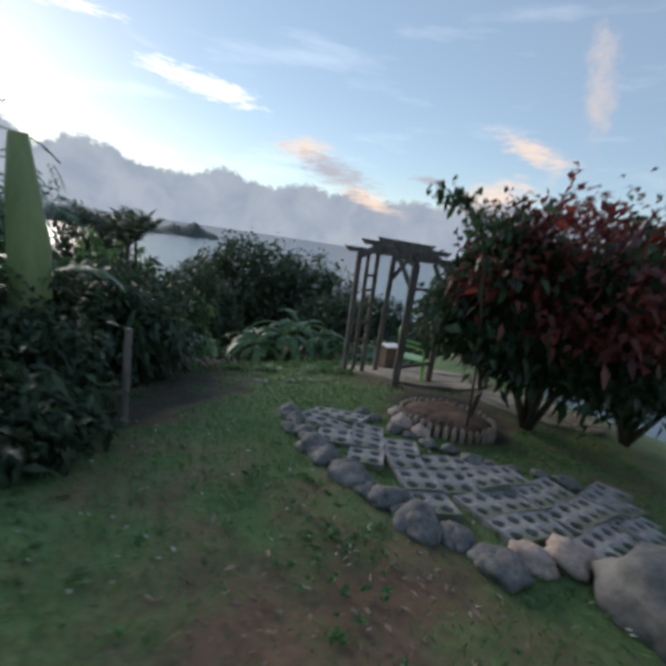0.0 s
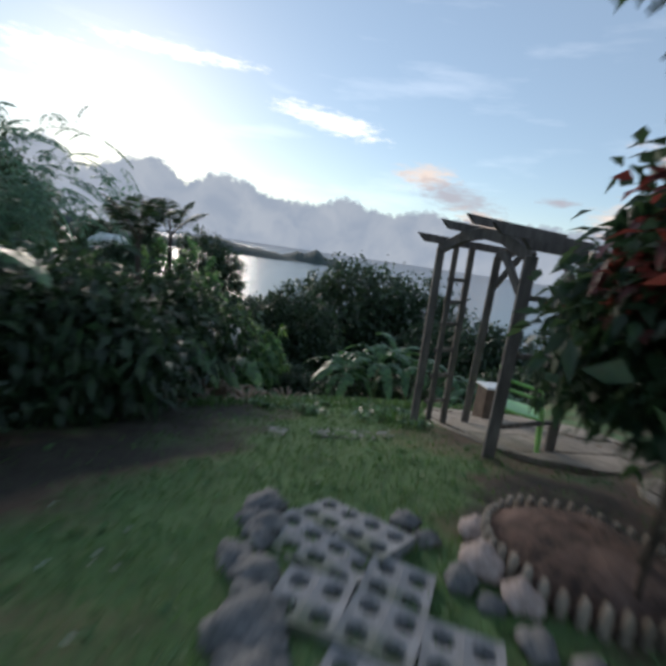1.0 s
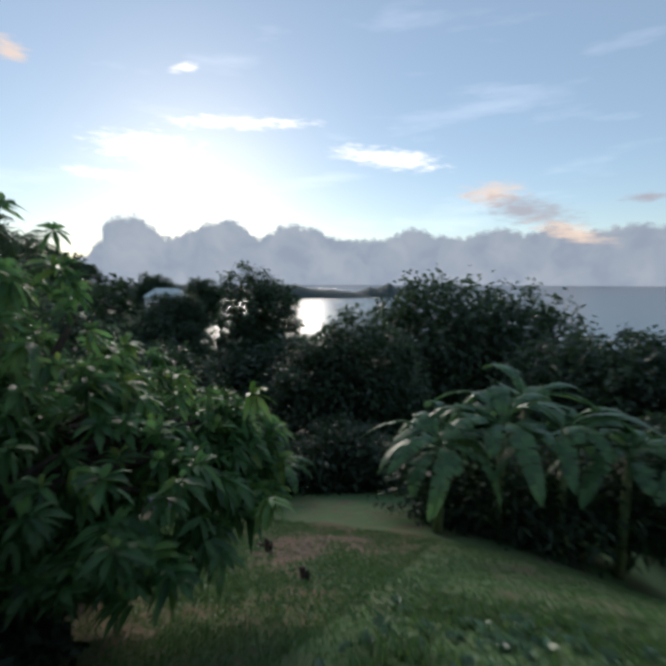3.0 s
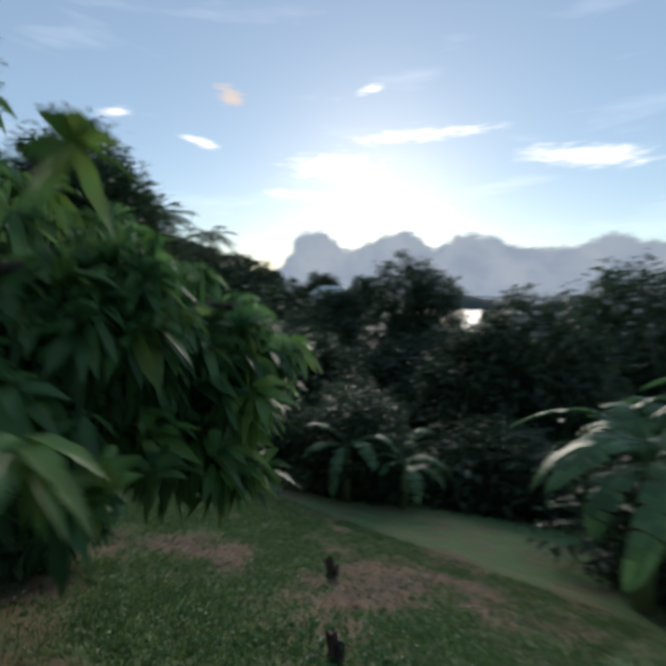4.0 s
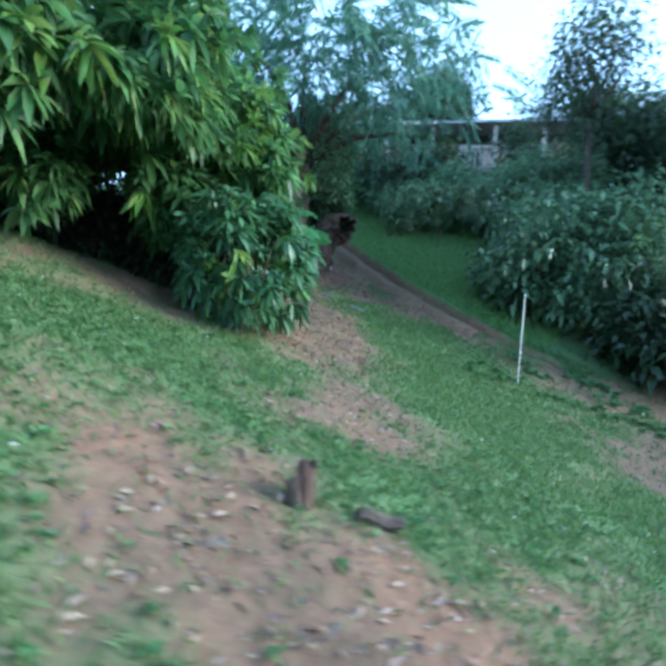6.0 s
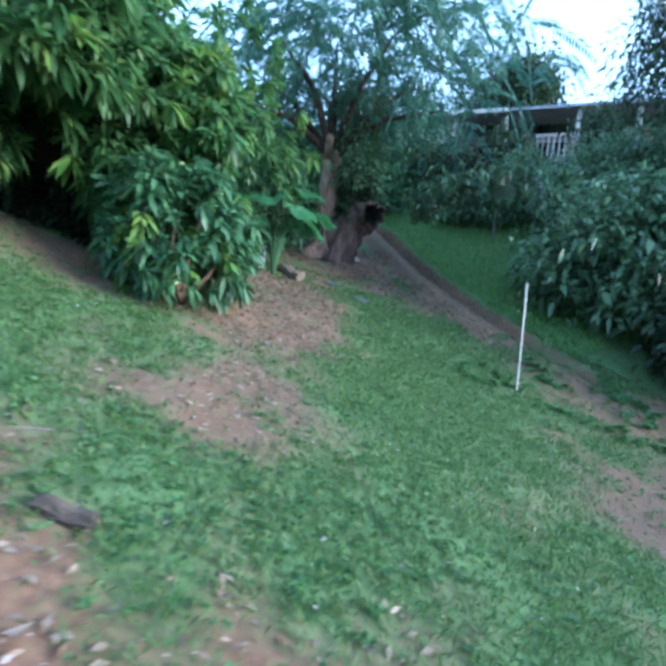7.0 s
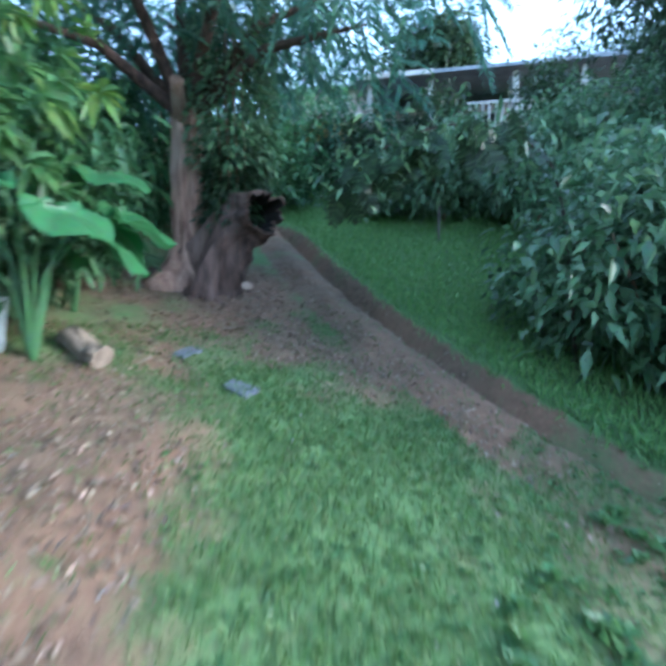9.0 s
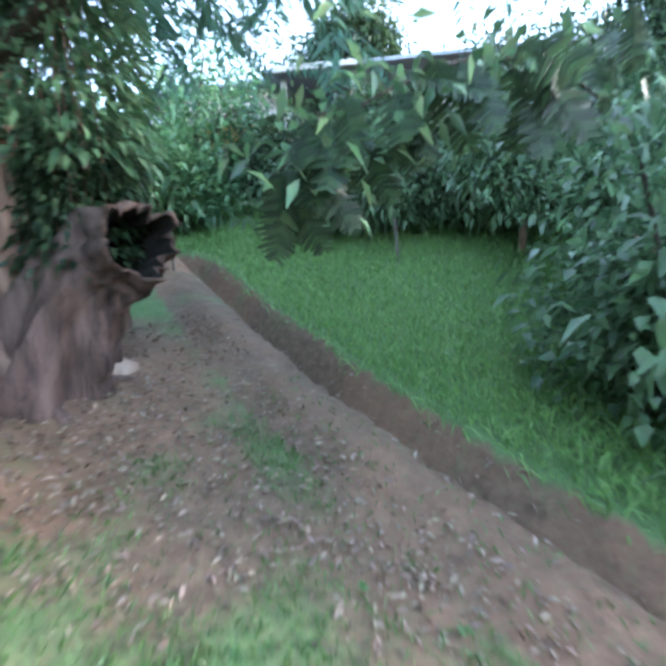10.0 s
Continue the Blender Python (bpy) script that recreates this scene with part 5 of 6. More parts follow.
# ---- arched timber arbor ----
def arbor():
    ob = thing("arbor", 0.36, 7.82, "weathered grey timber arbor with an arched slatted top", "arbor")
    g = ob.location.z
    U, V = Vector((0.68, -0.73, 0)), Vector((0.73, 0.68, 0))
    SPAN, DEPTH = 1.22, 0.9

    def at(u, v, z):
        return U * u + V * v + Vector((0, 0, z))

    def level(u):
        s = (u / SPAN) * 2 - 1
        return 2.13 + 0.2 * (1 - s * s)

    for u, v, h, w in ((0, 0, 2.12, 0.085), (0.02, 0.2, 2.2, 0.06), (0, 0.46, 2.2, 0.07), (0, DEPTH, 2.12, 0.09), (SPAN, 0, 2.12, 0.11), (SPAN, DEPTH, 2.12, 0.09)):
        p = at(u, v, 0)
        bm = bmesh.new()
        beam(bm, p + Vector((0.05 if u < 0.1 and v < 0.5 else 0.0, 0.01, -0.15)), p + Vector((0, 0, h)), w, w)
        part("post", bm, M_TIMBER, ob)
    for k, h in enumerate((0.3, 0.62, 0.94, 1.26, 1.52, 1.78)):
        bm = bmesh.new()
        beam(bm, at(0, 0.18, h), at(0, 0.48, h + 0.01), 0.03, 0.045, 0.004)
        part("rung", bm, M_TIMBER, ob)
    for h in (0.5, 1.2, 1.75):
        bm = bmesh.new()
        beam(bm, at(SPAN, 0.05, h), at(SPAN, DEPTH - 0.05, h), 0.03, 0.05, 0.004)
        part("rung", bm, M_TIMBER, ob)
    for v in (0.0, DEPTH):
        us = [SPAN * k / 4 for k in range(5)]
        for a, b in zip(us, us[1:]):
            bm = bmesh.new()
            beam(bm, at(a - 0.02, v, level(a) - 0.03), at(b + 0.02, v, level(b) - 0.03), 0.055, 0.11)
            part("arch_timber", bm, M_TIMBER, ob)
    for k in range(5):
        u = -0.06 + k * 0.35
        z = level(max(0, min(SPAN, u))) + 0.075
        bm = bmesh.new()
        beam(bm, at(u, -0.3, z), at(u, DEPTH + 0.3, z), 0.042, 0.085, 0.0)
        for vt in bm.verts:
            s = (vt.co - at(0, 0, 0)).dot(V)
            if (s < -0.2 or s > DEPTH + 0.2) and vt.co.z < z:
                vt.co += V * (0.11 if s < 0 else -0.11)
        part("rafter", bm, M_TIMBER, ob)
    for u, v, du in ((0, DEPTH, 0.32), (SPAN, DEPTH, -0.32), (SPAN, 0, -0.32)):
        bm = bmesh.new()
        beam(bm, at(u, v, 1.72), at(u + du, v, 2.14), 0.05, 0.07)
        part("brace", bm, M_TIMBER, ob)


arbor()


# ---- hollow paver path with its stone edging ----
def paver_mesh():
    bm = bmesh.new()
    cell, n, hole, thick = 0.165, 2, 0.054, 0.07
    for i in range(n):
        for j in range(n):
            cx, cy = (i - 0.5) * cell, (j - 0.5) * cell
            rim, lip, foot = [], [], []
            for k in range(8):
                a = math.pi / 4 * k
                s = cell / 2 / max(abs(math.cos(a)), abs(math.sin(a)))
                rim.append(bm.verts.new((cx + s * math.cos(a), cy + s * math.sin(a), 0)))
                lip.append(bm.verts.new((cx + hole * math.cos(a), cy + hole * math.sin(a), -0.006)))
                foot.append(bm.verts.new((cx + hole * 0.8 * math.cos(a), cy + hole * 0.8 * math.sin(a), -thick)))
            for k in range(8):
                q = (k + 1) % 8
                bm.faces.new((rim[k], rim[q], lip[q], lip[k]))
                bm.faces.new((lip[k], lip[q], foot[q], foot[k]))
    bmesh.ops.remove_doubles(bm, verts=bm.verts[:], dist=0.0005)
    rimmed = [e for e in bm.edges if e.is_boundary and all(abs(v.co.z) < 0.001 for v in e.verts)]
    out = bmesh.ops.extrude_edge_only(bm, edges=rimmed)
    for v in out["geom"]:
        if isinstance(v, bmesh.types.BMVert):
            v.co.z = -thick
    bmesh.ops.recalc_face_normals(bm, faces=bm.faces[:])
    me = bpy.data.meshes.new("paver")
    bm.to_mesh(me)
    bm.free()
    me.materials.append(M_PAVER)
    return me


PATH_LINE = ((0.08, 5.15), (0.3, 4.55), (0.75, 4.0), (1.35, 3.6), (2.0, 3.4), (2.8, 3.3))


def along(line, s):
    for (ax, ay), (bx, by) in zip(line, line[1:]):
        d = math.hypot(bx - ax, by - ay)
        if s <= d:
            return ax + (bx - ax) * s / d, ay + (by - ay) * s / d, math.atan2(by - ay, bx - ax)
        s -= d
    return bx, by, math.atan2(by - ay, bx - ax)


def lie(x, y, z_up, turn):
    """A pose on the ground that follows its slope."""
    e = 0.15
    nrm = Vector((float(height(x - e, y) - height(x + e, y)), float(height(x, y - e) - height(x, y + e)), 2 * e)).normalized()
    return Matrix.Translation((x, y, float(height(x, y)) + z_up)) @ Vector((0, 0, 1)).rotation_difference(nrm).to_matrix().to_4x4() @ Matrix.Rotation(turn, 4, "Z")


def paver_path():
    root = tagged(new("pavement"), "path of grey hollow concrete grid pavers with grass in the holes", "pavement", kind="structure")
    me = paver_mesh()
    rnd = random.Random(4)
    half = 0.236
    for k in range(17):
        x, y, a = along(PATH_LINE, 0.12 + k * half)
        wide = 0.24 + 0.03 * min(k, 6) + 0.04 * max(0, k - 6)
        for j in range(-4, 5):
            off = (2 * j + k % 2) * half
            if abs(off) > wide:
                continue
            ob = new("paver", me)
            ob.parent = root
            ob.matrix_basis = lie(x - math.sin(a) * off, y + math.cos(a) * off, 0.055 + rnd.uniform(-0.014, 0.02), a + math.pi / 4 + rnd.uniform(-0.06, 0.06)) @ pose(0, 0, 0, rnd.uniform(-5, 5), rnd.uniform(-5, 5), 0)


paver_path()


def loose_pavers():
    me = paver_mesh()
    for x, y, a in ((-0.4, 6.85, 0.4), (-0.1, 6.95, 0.5), (0.12, 7.2, 1.1), (-0.92, 6.6, 0.2)):
        ob = tagged(new("paver", None), "loose grey grid paver half sunk in the grass", "paver", "loose pavers")
        ob.matrix_basis = lie(x, y, 0.008, a)
        mesh_part("block", me, ob)


loose_pavers()


def stone_mesh(seed, mat):
    bm = bmesh.new()
    bmesh.ops.create_icosphere(bm, subdivisions=3, radius=0.5)
    for v in bm.verts:
        n = v.co.normalized()
        v.co *= 1 + 0.42 * noise.noise(n * 1.4 + Vector((seed, 0, 0))) + 0.14 * noise.noise(n * 3.2 + Vector((0, seed, 0))) + 0.03 * noise.noise(n * 9)
        v.co.z *= 0.72
    me = bpy.data.meshes.new("stone")
    bm.to_mesh(me)
    bm.free()
    me.materials.append(mat)
    me.polygons.foreach_set("use_smooth", [True] * len(me.polygons))
    return me


STONES = [stone_mesh(k * 3.7, M_STONE) for k in range(5)]
PINKS = [stone_mesh(50 + k * 3.7, M_PINK) for k in range(2)]


def edging():
    root = tagged(new("stone_edging"), "row of rounded dark grey stones edging the paver path", "stones")
    rnd = random.Random(9)
    left = ((-0.28, 5.1), (-0.2, 4.5), (0.05, 4.0), (0.4, 3.5), (0.85, 3.0), (1.35, 2.62))
    for k in range(34):
        x, y, a = along(left, k * 0.105)
        s = rnd.uniform(0.13, 0.23)
        x, y = x + rnd.uniform(-0.07, 0.07), y + rnd.uniform(-0.07, 0.07)
        if k > 10:
            s *= 1.25
        ob = new("stone", rnd.choice(STONES))
        ob.parent = root
        ob.matrix_basis = lie(x, y, s * 0.12, rnd.uniform(0, 6)) @ Matrix.Diagonal((s * 1.3, s, s, 1))
    right = ((0.55, 5.2), (0.95, 4.7), (1.6, 4.25), (2.4, 4.1), (3.0, 4.0))
    for k in range(12):
        x, y, a = along(right, k * 0.24)
        s = rnd.uniform(0.1, 0.2)
        ob = new("stone", rnd.choice(STONES))
        ob.parent = root
        ob.matrix_basis = lie(x + rnd.uniform(-0.06, 0.06), y + rnd.uniform(-0.06, 0.06), s * 0.2, rnd.uniform(0, 6)) @ Matrix.Diagonal((s * 1.3, s, s, 1))


edging()


def boulder(x, y, s, mat_pick, label, squash=1.0):
    ob = new("boulder", mat_pick)
    ob.matrix_basis = lie(x, y, s * 0.2, 1.0 + x) @ Matrix.Diagonal((s * 1.2, s, s * squash, 1))
    return tagged(ob, label, "boulder")


boulder(1.57, 2.68, 0.26, PINKS[0], "rounded pinkish boulder beside the path")
boulder(1.85, 2.75, 0.3, PINKS[1], "rounded pinkish boulder beside the path")
boulder(2.25, 2.35, 0.7, STONES[0], "large grey boulder beside the path")
for x, y, s in ((1.2, 4.75, 0.2), (1.02, 4.95, 0.24), (1.0, 5.3, 0.2)):
    boulder(x, y, s, PINKS[1], "pinkish stone at the foot of the tree")
for k in range(34):
    a, r = k * 2.4, 0.12 * math.sqrt(k)
    boulder(-10.9 + r * math.cos(a) * 1.1 - 0.35 * r * math.sin(a), 19.5 + r * math.sin(a) * 1.2, 0.14 + 0.14 * ((k * 7) % 5) / 5, STONES[k % 5] if k % 3 else PINKS[k % 2], "grey and pinkish rubble stone on the red bank")
for k in range(26):
    t, side = (k + 0.5) / 26, math.sin(7.3 * k)
    boulder(-11.6 - 3.0 * t + 0.2 * math.cos(5 * k), 19.55 + 0.35 * t + 0.45 * side, 0.1 + 0.13 * ((k * 5) % 7) / 7, STONES[k % 5] if k % 4 else PINKS[k % 2], "grey and pinkish rubble stone on the red bank")


def pale_patch(name, x, y, rx, ry, label, mat):
    """A thin worn concrete pad lying on the soil."""
    ob = thing(name, x, y, label, "concrete pad", kind="structure")
    g = ob.location.z
    n = 40
    ring = []
    for i in range(n):
        a = 2 * math.pi * i / n
        k = 1 + 0.12 * noise.noise(Vector((math.cos(a) * 2 + x, math.sin(a) * 2, 0)))
        ring.append(Vector((rx * k * math.cos(a), ry * k * math.sin(a))))

    def clip(poly, nrm, d):
        out = []
        for p, q in zip(poly, poly[1:] + poly[:1]):
            dp, dq = p.dot(nrm) - d, q.dot(nrm) - d
            if dp <= 0:
                out.append(p)
            if dp * dq < 0:
                out.append(p.lerp(q, dp / (dp - dq)))
        return out

    rnd = random.Random(x)
    ux, uy = Vector((math.cos(0.5), math.sin(0.5))), Vector((-math.sin(0.62), math.cos(0.62)))
    cuts = [[-3.0] + [c + rnd.uniform(-0.1, 0.1) for c in (-1.35, -0.6, 0.2, 0.95)] + [3.0] for _ in range(2)]
    for a0, a1 in zip(cuts[0], cuts[0][1:]):
        for b0, b1 in zip(cuts[1], cuts[1][1:]):
            poly = ring
            for nrm, d in ((ux, a1 - 0.013), (-ux, -a0 - 0.013), (uy, b1 - 0.013), (-uy, -b0 - 0.013)):
                poly = clip(poly, nrm, d) if len(poly) > 2 else []
            if len(poly) < 3:
                continue
            up = 0.035 + rnd.uniform(-0.012, 0.014)
            bm = bmesh.new()
            mid = sum(poly, Vector((0, 0))) / len(poly)
            top = [bm.verts.new((p.x, p.y, float(height(x + p.x, y + p.y)) - g + up)) for p in poly]
            low = [bm.verts.new((p.x, p.y, float(height(x + p.x, y + p.y)) - g - 0.08)) for p in poly]
            c = bm.verts.new((mid.x, mid.y, float(height(x + mid.x, y + mid.y)) - g + up + 0.006))
            for i in range(len(poly)):
                k = (i + 1) % len(poly)
                bm.faces.new((low[i], low[k], top[k], top[i]))
                bm.faces.new((top[i], top[k], c))
            part("slab", bm, mat, ob)


M_PAD = material("worn_concrete", (0.2, 0.155, 0.115), (0.36, 0.3, 0.24), 7, 0.9, 0.4, c3=(0.14, 0.11, 0.08))
pale_patch("pavement_pad", 1.85, 9.1, 1.4, 1.95, "worn pale concrete floor under the arbor", M_PAD)
pale_patch("pavement_pad", 3.4, 6.8, 1.0, 0.8, "worn pale concrete floor behind the tree", M_PAD)


def crate():
    ob = thing("crate", 1.38, 9.35, "brown board box with a white lid", "box", turn=25)
    bm = bmesh.new()
    box(bm, (0.34, 0.3, 0.5), pose(0, 0, 0.25), 0.012)
    body = part("body", bm, M_CRATE, ob)
    bm = bmesh.new()
    box(bm, (0.38, 0.34, 0.03), pose(0, 0, 0.513), 0.008)
    part("lid", bm, M_WHITE, ob, "flat white lid")


crate()


def chair():
    ob = thing("garden_chair", 1.52, 7.64, "lime green plastic garden chair", "chair", turn=80)
    s = 0.44
    bm = bmesh.new()
    box(bm, (s, s, 0.025), pose(0, 0, 0.42, 3), 0.01)
    part("seat", bm, M_LIME, ob)
    bm = bmesh.new()
    box(bm, (s, 0.025, 0.07), pose(0, 0.285, 0.85, -12), 0.01)
    back = part("backrest", bm, M_LIME, ob)
    for k in range(5):
        bm = bmesh.new()
        box(bm, (0.072, 0.018, 0.42), pose(-0.16 + 0.08 * k, 0.24, 0.64, -12), 0.006)
        part("slat", bm, M_LIME, back)
    for px in (-0.2, 0.2):
        for py in (-0.2, 0.22):
            bm = bmesh.new()
            tube(bm, [(px * 1.12, py * 1.12, 0.0), (px, py, 0.42)], [0.022, 0.03], 8)
            part("leg", bm, M_LIME, ob)
        bm = bmesh.new()
        tube(bm, [(px * 1.1, -0.2, 0.42), (px * 1.1, -0.16, 0.62), (px * 1.1, 0.24, 0.66)], [0.02, 0.022, 0.02], 8)
        part("armrest", bm, M_LIME, ob)


chair()


# ---- house above the long grass ----
def house():
    """Two storeys with verandas, seen through the shrubs: local x runs along the front, y away from the garden."""
    ob = new("house")
    ob.matrix_basis = pose(-21.26, 7.9, -1.25, 0, 0, 125)
    tagged(ob, "two-storey pinkish plastered house with white verandas and dark roofs", "house")

    def block(name, size, at, mat, label="", bevel=0.01, parent=None):
        bm = bmesh.new()
        box(bm, size, pose(*at), bevel)
        return part(name, bm, mat, parent or ob, label)

    def pitched(x0, x1, line, thick, mat, label=""):
        """A roof sheet of even section: line holds its (y, z) corners from eave to eave."""
        bm = bmesh.new()
        rows = [[bm.verts.new((x, y, z + d)) for y, z in line for d in (0, thick)] for x in (x0, x1)]
        n = len(line)
        for k in range(n - 1):
            for d in (0, 1):
                f = (rows[0][2 * k + d], rows[1][2 * k + d], rows[1][2 * k + 2 + d], rows[0][2 * k + 2 + d])
                bm.faces.new(f if d else f[::-1])
            for r in rows:
                bm.faces.new((r[2 * k], r[2 * k + 1], r[2 * k + 3], r[2 * k + 2]))
        for k in (0, n - 1):
            bm.faces.new((rows[0][2 * k], rows[0][2 * k + 1], rows[1][2 * k + 1], rows[1][2 * k]))
        bmesh.ops.recalc_face_normals(bm, faces=bm.faces[:])
        return part("roof", bm, mat, ob, label)

    def window(x, y, z, w, h):
        win = block("window", (w, 0.08, h), (x, y, z), M_TRIM, "white window frame")
        for s in (-1, 1):
            block("pane", (w / 2 - 0.1, 0.03, h - 0.16), (x + s * (w / 4 - 0.01), y - 0.04, z), M_GLASS, parent=win, bevel=0.0)

    block("wall", (14, 0.2, 3.05), (0, 2.6, 1.5), M_WALL)
    block("wall", (9.4, 0.2, 1.9), (2.3, 2.9, 4.2), M_WALL)
    block("wall", (3.8, 0.2, 2.4), (-4.3, 1.9, 4.4), M_WALL)
    block("wall", (0.2, 1.8, 2.4), (-2.4, 2.7, 4.4), M_WALL)
    block("wall", (0.2, 4.2, 5.2), (-6.9, 4.7, 2.6), M_WALL)
    block("wall", (0.2, 4.2, 5.0), (6.9, 4.8, 2.5), M_WALL)
    block("wall", (1.5, 0.2, 1.5), (3.2, 0.5, 2.35), M_WALL, "pinkish plastered bay wall")
    block("wall", (1.1, 0.2, 1.0), (5.0, 0.5, 1.7), M_WALL, "pinkish plastered bay wall")
    block("parapet", (1.8, 0.14, 0.75), (-4.0, 0.18, 3.5), M_OCHRE, "ochre plastered balcony front")
    block("floor_slab", (14.2, 2.8, 0.2), (0, 1.5, 3.15), M_DULL)
    pitched(-2.7, 7.4, ((-0.2, 4.98), (3.4, 5.7), (7.0, 4.9)), 0.1, M_ROOF, "dark metal roof")
    pitched(-6.8, -2.2, ((1.3, 5.5), (3.6, 6.0), (6.2, 5.4)), 0.1, M_ROOF, "dark metal roof")
    pitched(-6.6, -2.35, ((0.1, 3.95), (1.8, 4.45)), 0.06, M_ROOF, "lean-to metal roof")
    block("gutter", (3.5, 0.12, 0.15), (-4.2, 0.02, 3.98), M_TRIM, "white roof gutter")
    block("gutter", (2.2, 0.12, 0.15), (-1.3, -0.28, 4.98), M_TRIM, "white roof gutter")
    for px_, w in ((-5.4, 0.16), (-3.5, 0.18), (-1.6, 0.2), (0.3, 0.18), (2.2, 0.16), (6.2, 0.18)):
        post_ob = block("post", (w, w, 3.0), (px_, 0.4, 1.5), M_TRIM, "white veranda post")
        block("base", (w * 1.5, w * 1.5, 0.3), (px_, 0.4, 0.15), M_TRIM, parent=post_ob)
        block("capital", (w * 1.35, w * 1.35, 0.1), (px_, 0.4, 2.99), M_TRIM, parent=post_ob)
    for px_ in (-2.2, -0.25, 2.3, 4.25, 6.4):
        block("post", (0.15, 0.15, 1.75), (px_, 0.2, 4.1), M_TRIM, "white veranda post")
    block("rail", (3.1, 0.07, 0.07), (2.4, 0.15, 4.1), M_TRIM, "white balcony rail")
    for k in range(16):
        block("baluster", (0.05, 0.04, 0.82), (0.95 + 0.195 * k, 0.15, 3.66), M_TRIM, bevel=0.0)
    for x, y, z, w, h in ((-5.2, 2.48, 1.7, 1.3, 1.1), (-2.5, 2.48, 1.7, 1.3, 1.2), (-0.6, 2.48, 1.5, 1.2, 2.0), (1.6, 2.48, 1.7, 1.3, 1.2), (3.25, 0.38, 2.5, 0.8, 0.7), (-5.2, 1.78, 4.85, 0.7, 0.6), (-3.5, 1.78, 4.85, 0.7, 0.6), (-0.9, 2.78, 4.2, 1.2, 1.2), (1.6, 2.78, 4.2, 1.2, 1.2), (4.4, 2.78, 4.2, 1.2, 1.2)):
        window(x, y, z, w, h)
    return ob


house()
for k, (x, y, top, r) in enumerate(((-24, 15, 4.0, (2.4, 2.2, 2.4)), (-28, 2, 9.5, (3.5, 3.5, 3.2)), (-25, 20, 5.0, (3, 3, 3.5)), (-33, 10, 9.0, (4, 4, 3)), (-24.5, 5.6, 7.6, (1.6, 1.6, 1.7)))):
    leafy("yard_tree", x, y, top, r, M_DARK, "dark tree standing round the house", "tree", 420, 18, (0.3, 0.12), 0.3, 0.15, bark=M_DARKBARK, stems=6, seed=150 + k, group="trees round the house")
leafy("yard_tree", -18.6, 14.5, 5.2, (1.5, 1.4, 2.3), M_DARK, "slender open-crowned dark tree beside the house", "tree", 190, 15, (0.18, 0.07), 0.22, 0.09, bark=M_DARKBARK, stems=7, seed=158, lobes=0.45, group="trees round the house")
for k, (x, y, top, r) in enumerate(((-19.2, 12.6, 1.0, (1.0, 1.0, 1.3)), (-19.5, 9.7, 1.6, (1.0, 1.0, 1.3)), (-20.2, 12.6, 1.6, (1.0, 1.0, 1.3)), (-20.0, 11.4, 1.1, (0.8, 0.8, 1.0)), (-19.6, 13.9, 1.4, (1.1, 1.0, 1.5)), (-19.0, 7.0, 1.2, (1.2, 1.1, 1.2)), (-19.6, 8.2, 0.7, (0.8, 0.8, 0.8)), (-18.0, 8.7, 0.5, (0.9, 0.9, 1.0)), (-18.3, 10.0, 0.4, (0.8, 0.8, 0.9)), (-18.9, 11.3, 0.5, (1.0, 1.0, 1.0)), (-18.3, 12.3, 0.6, (1.0, 0.9, 1.1)))):
    leafy("yard_shrub", x, y, top, r, M_HEDGE, "dark green shrub in front of the house", "shrub", 200, 14, (0.18, 0.07), 0.15, 0.05, stems=5, seed=170 + k, group="shrubs by the house")
for k, (x, y, top, r) in enumerate(((-19.1, 5.9, 2.7, (0.8, 0.7, 1.3)), (-20.2, 8.6, 3.0, (0.9, 0.8, 1.3)), (-21.3, 11.4, 3.2, (0.9, 0.9, 1.5)), (-22.4, 13.6, 3.6, (1.1, 1.0, 1.7)), (-19.2, 7.3, 2.3, (0.8, 0.7, 1.1)))):
    leafy("yard_shrub", x, y, top, r, M_DARK, "thin tall dark shrub before the veranda", "shrub", 120, 12, (0.2, 0.07), 0.2, 0.05, bark=M_DARKBARK, stems=5, seed=190 + k, lobes=0.4, group="shrubs by the house")
leafy("yard_tree", -18.2, 4.3, 4.7, (2.3, 2.2, 2.1), M_BUSH, "open light green tree beside the house", "tree", 230, 14, (0.24, 0.08), 0.3, 0.1, bark=M_DARKBARK, stems=7, seed=310, lobes=0.45, group="trees round the house")
for k, (x, y, top, r) in enumerate(((-16.8, 5.4, 1.7, (1.3, 1.1, 1.7)), (-15.6, 4.2, 2.4, (1.3, 1.2, 2.0)))):
    leafy("leafy_shrub", x, y, top, r, M_BUSH, "tall light green shrub beyond the long grass", "shrub", 260, 14, (0.22, 0.08), 0.2, 0.06, stems=6, seed=300 + k, low=-0.9, lobes=0.4)


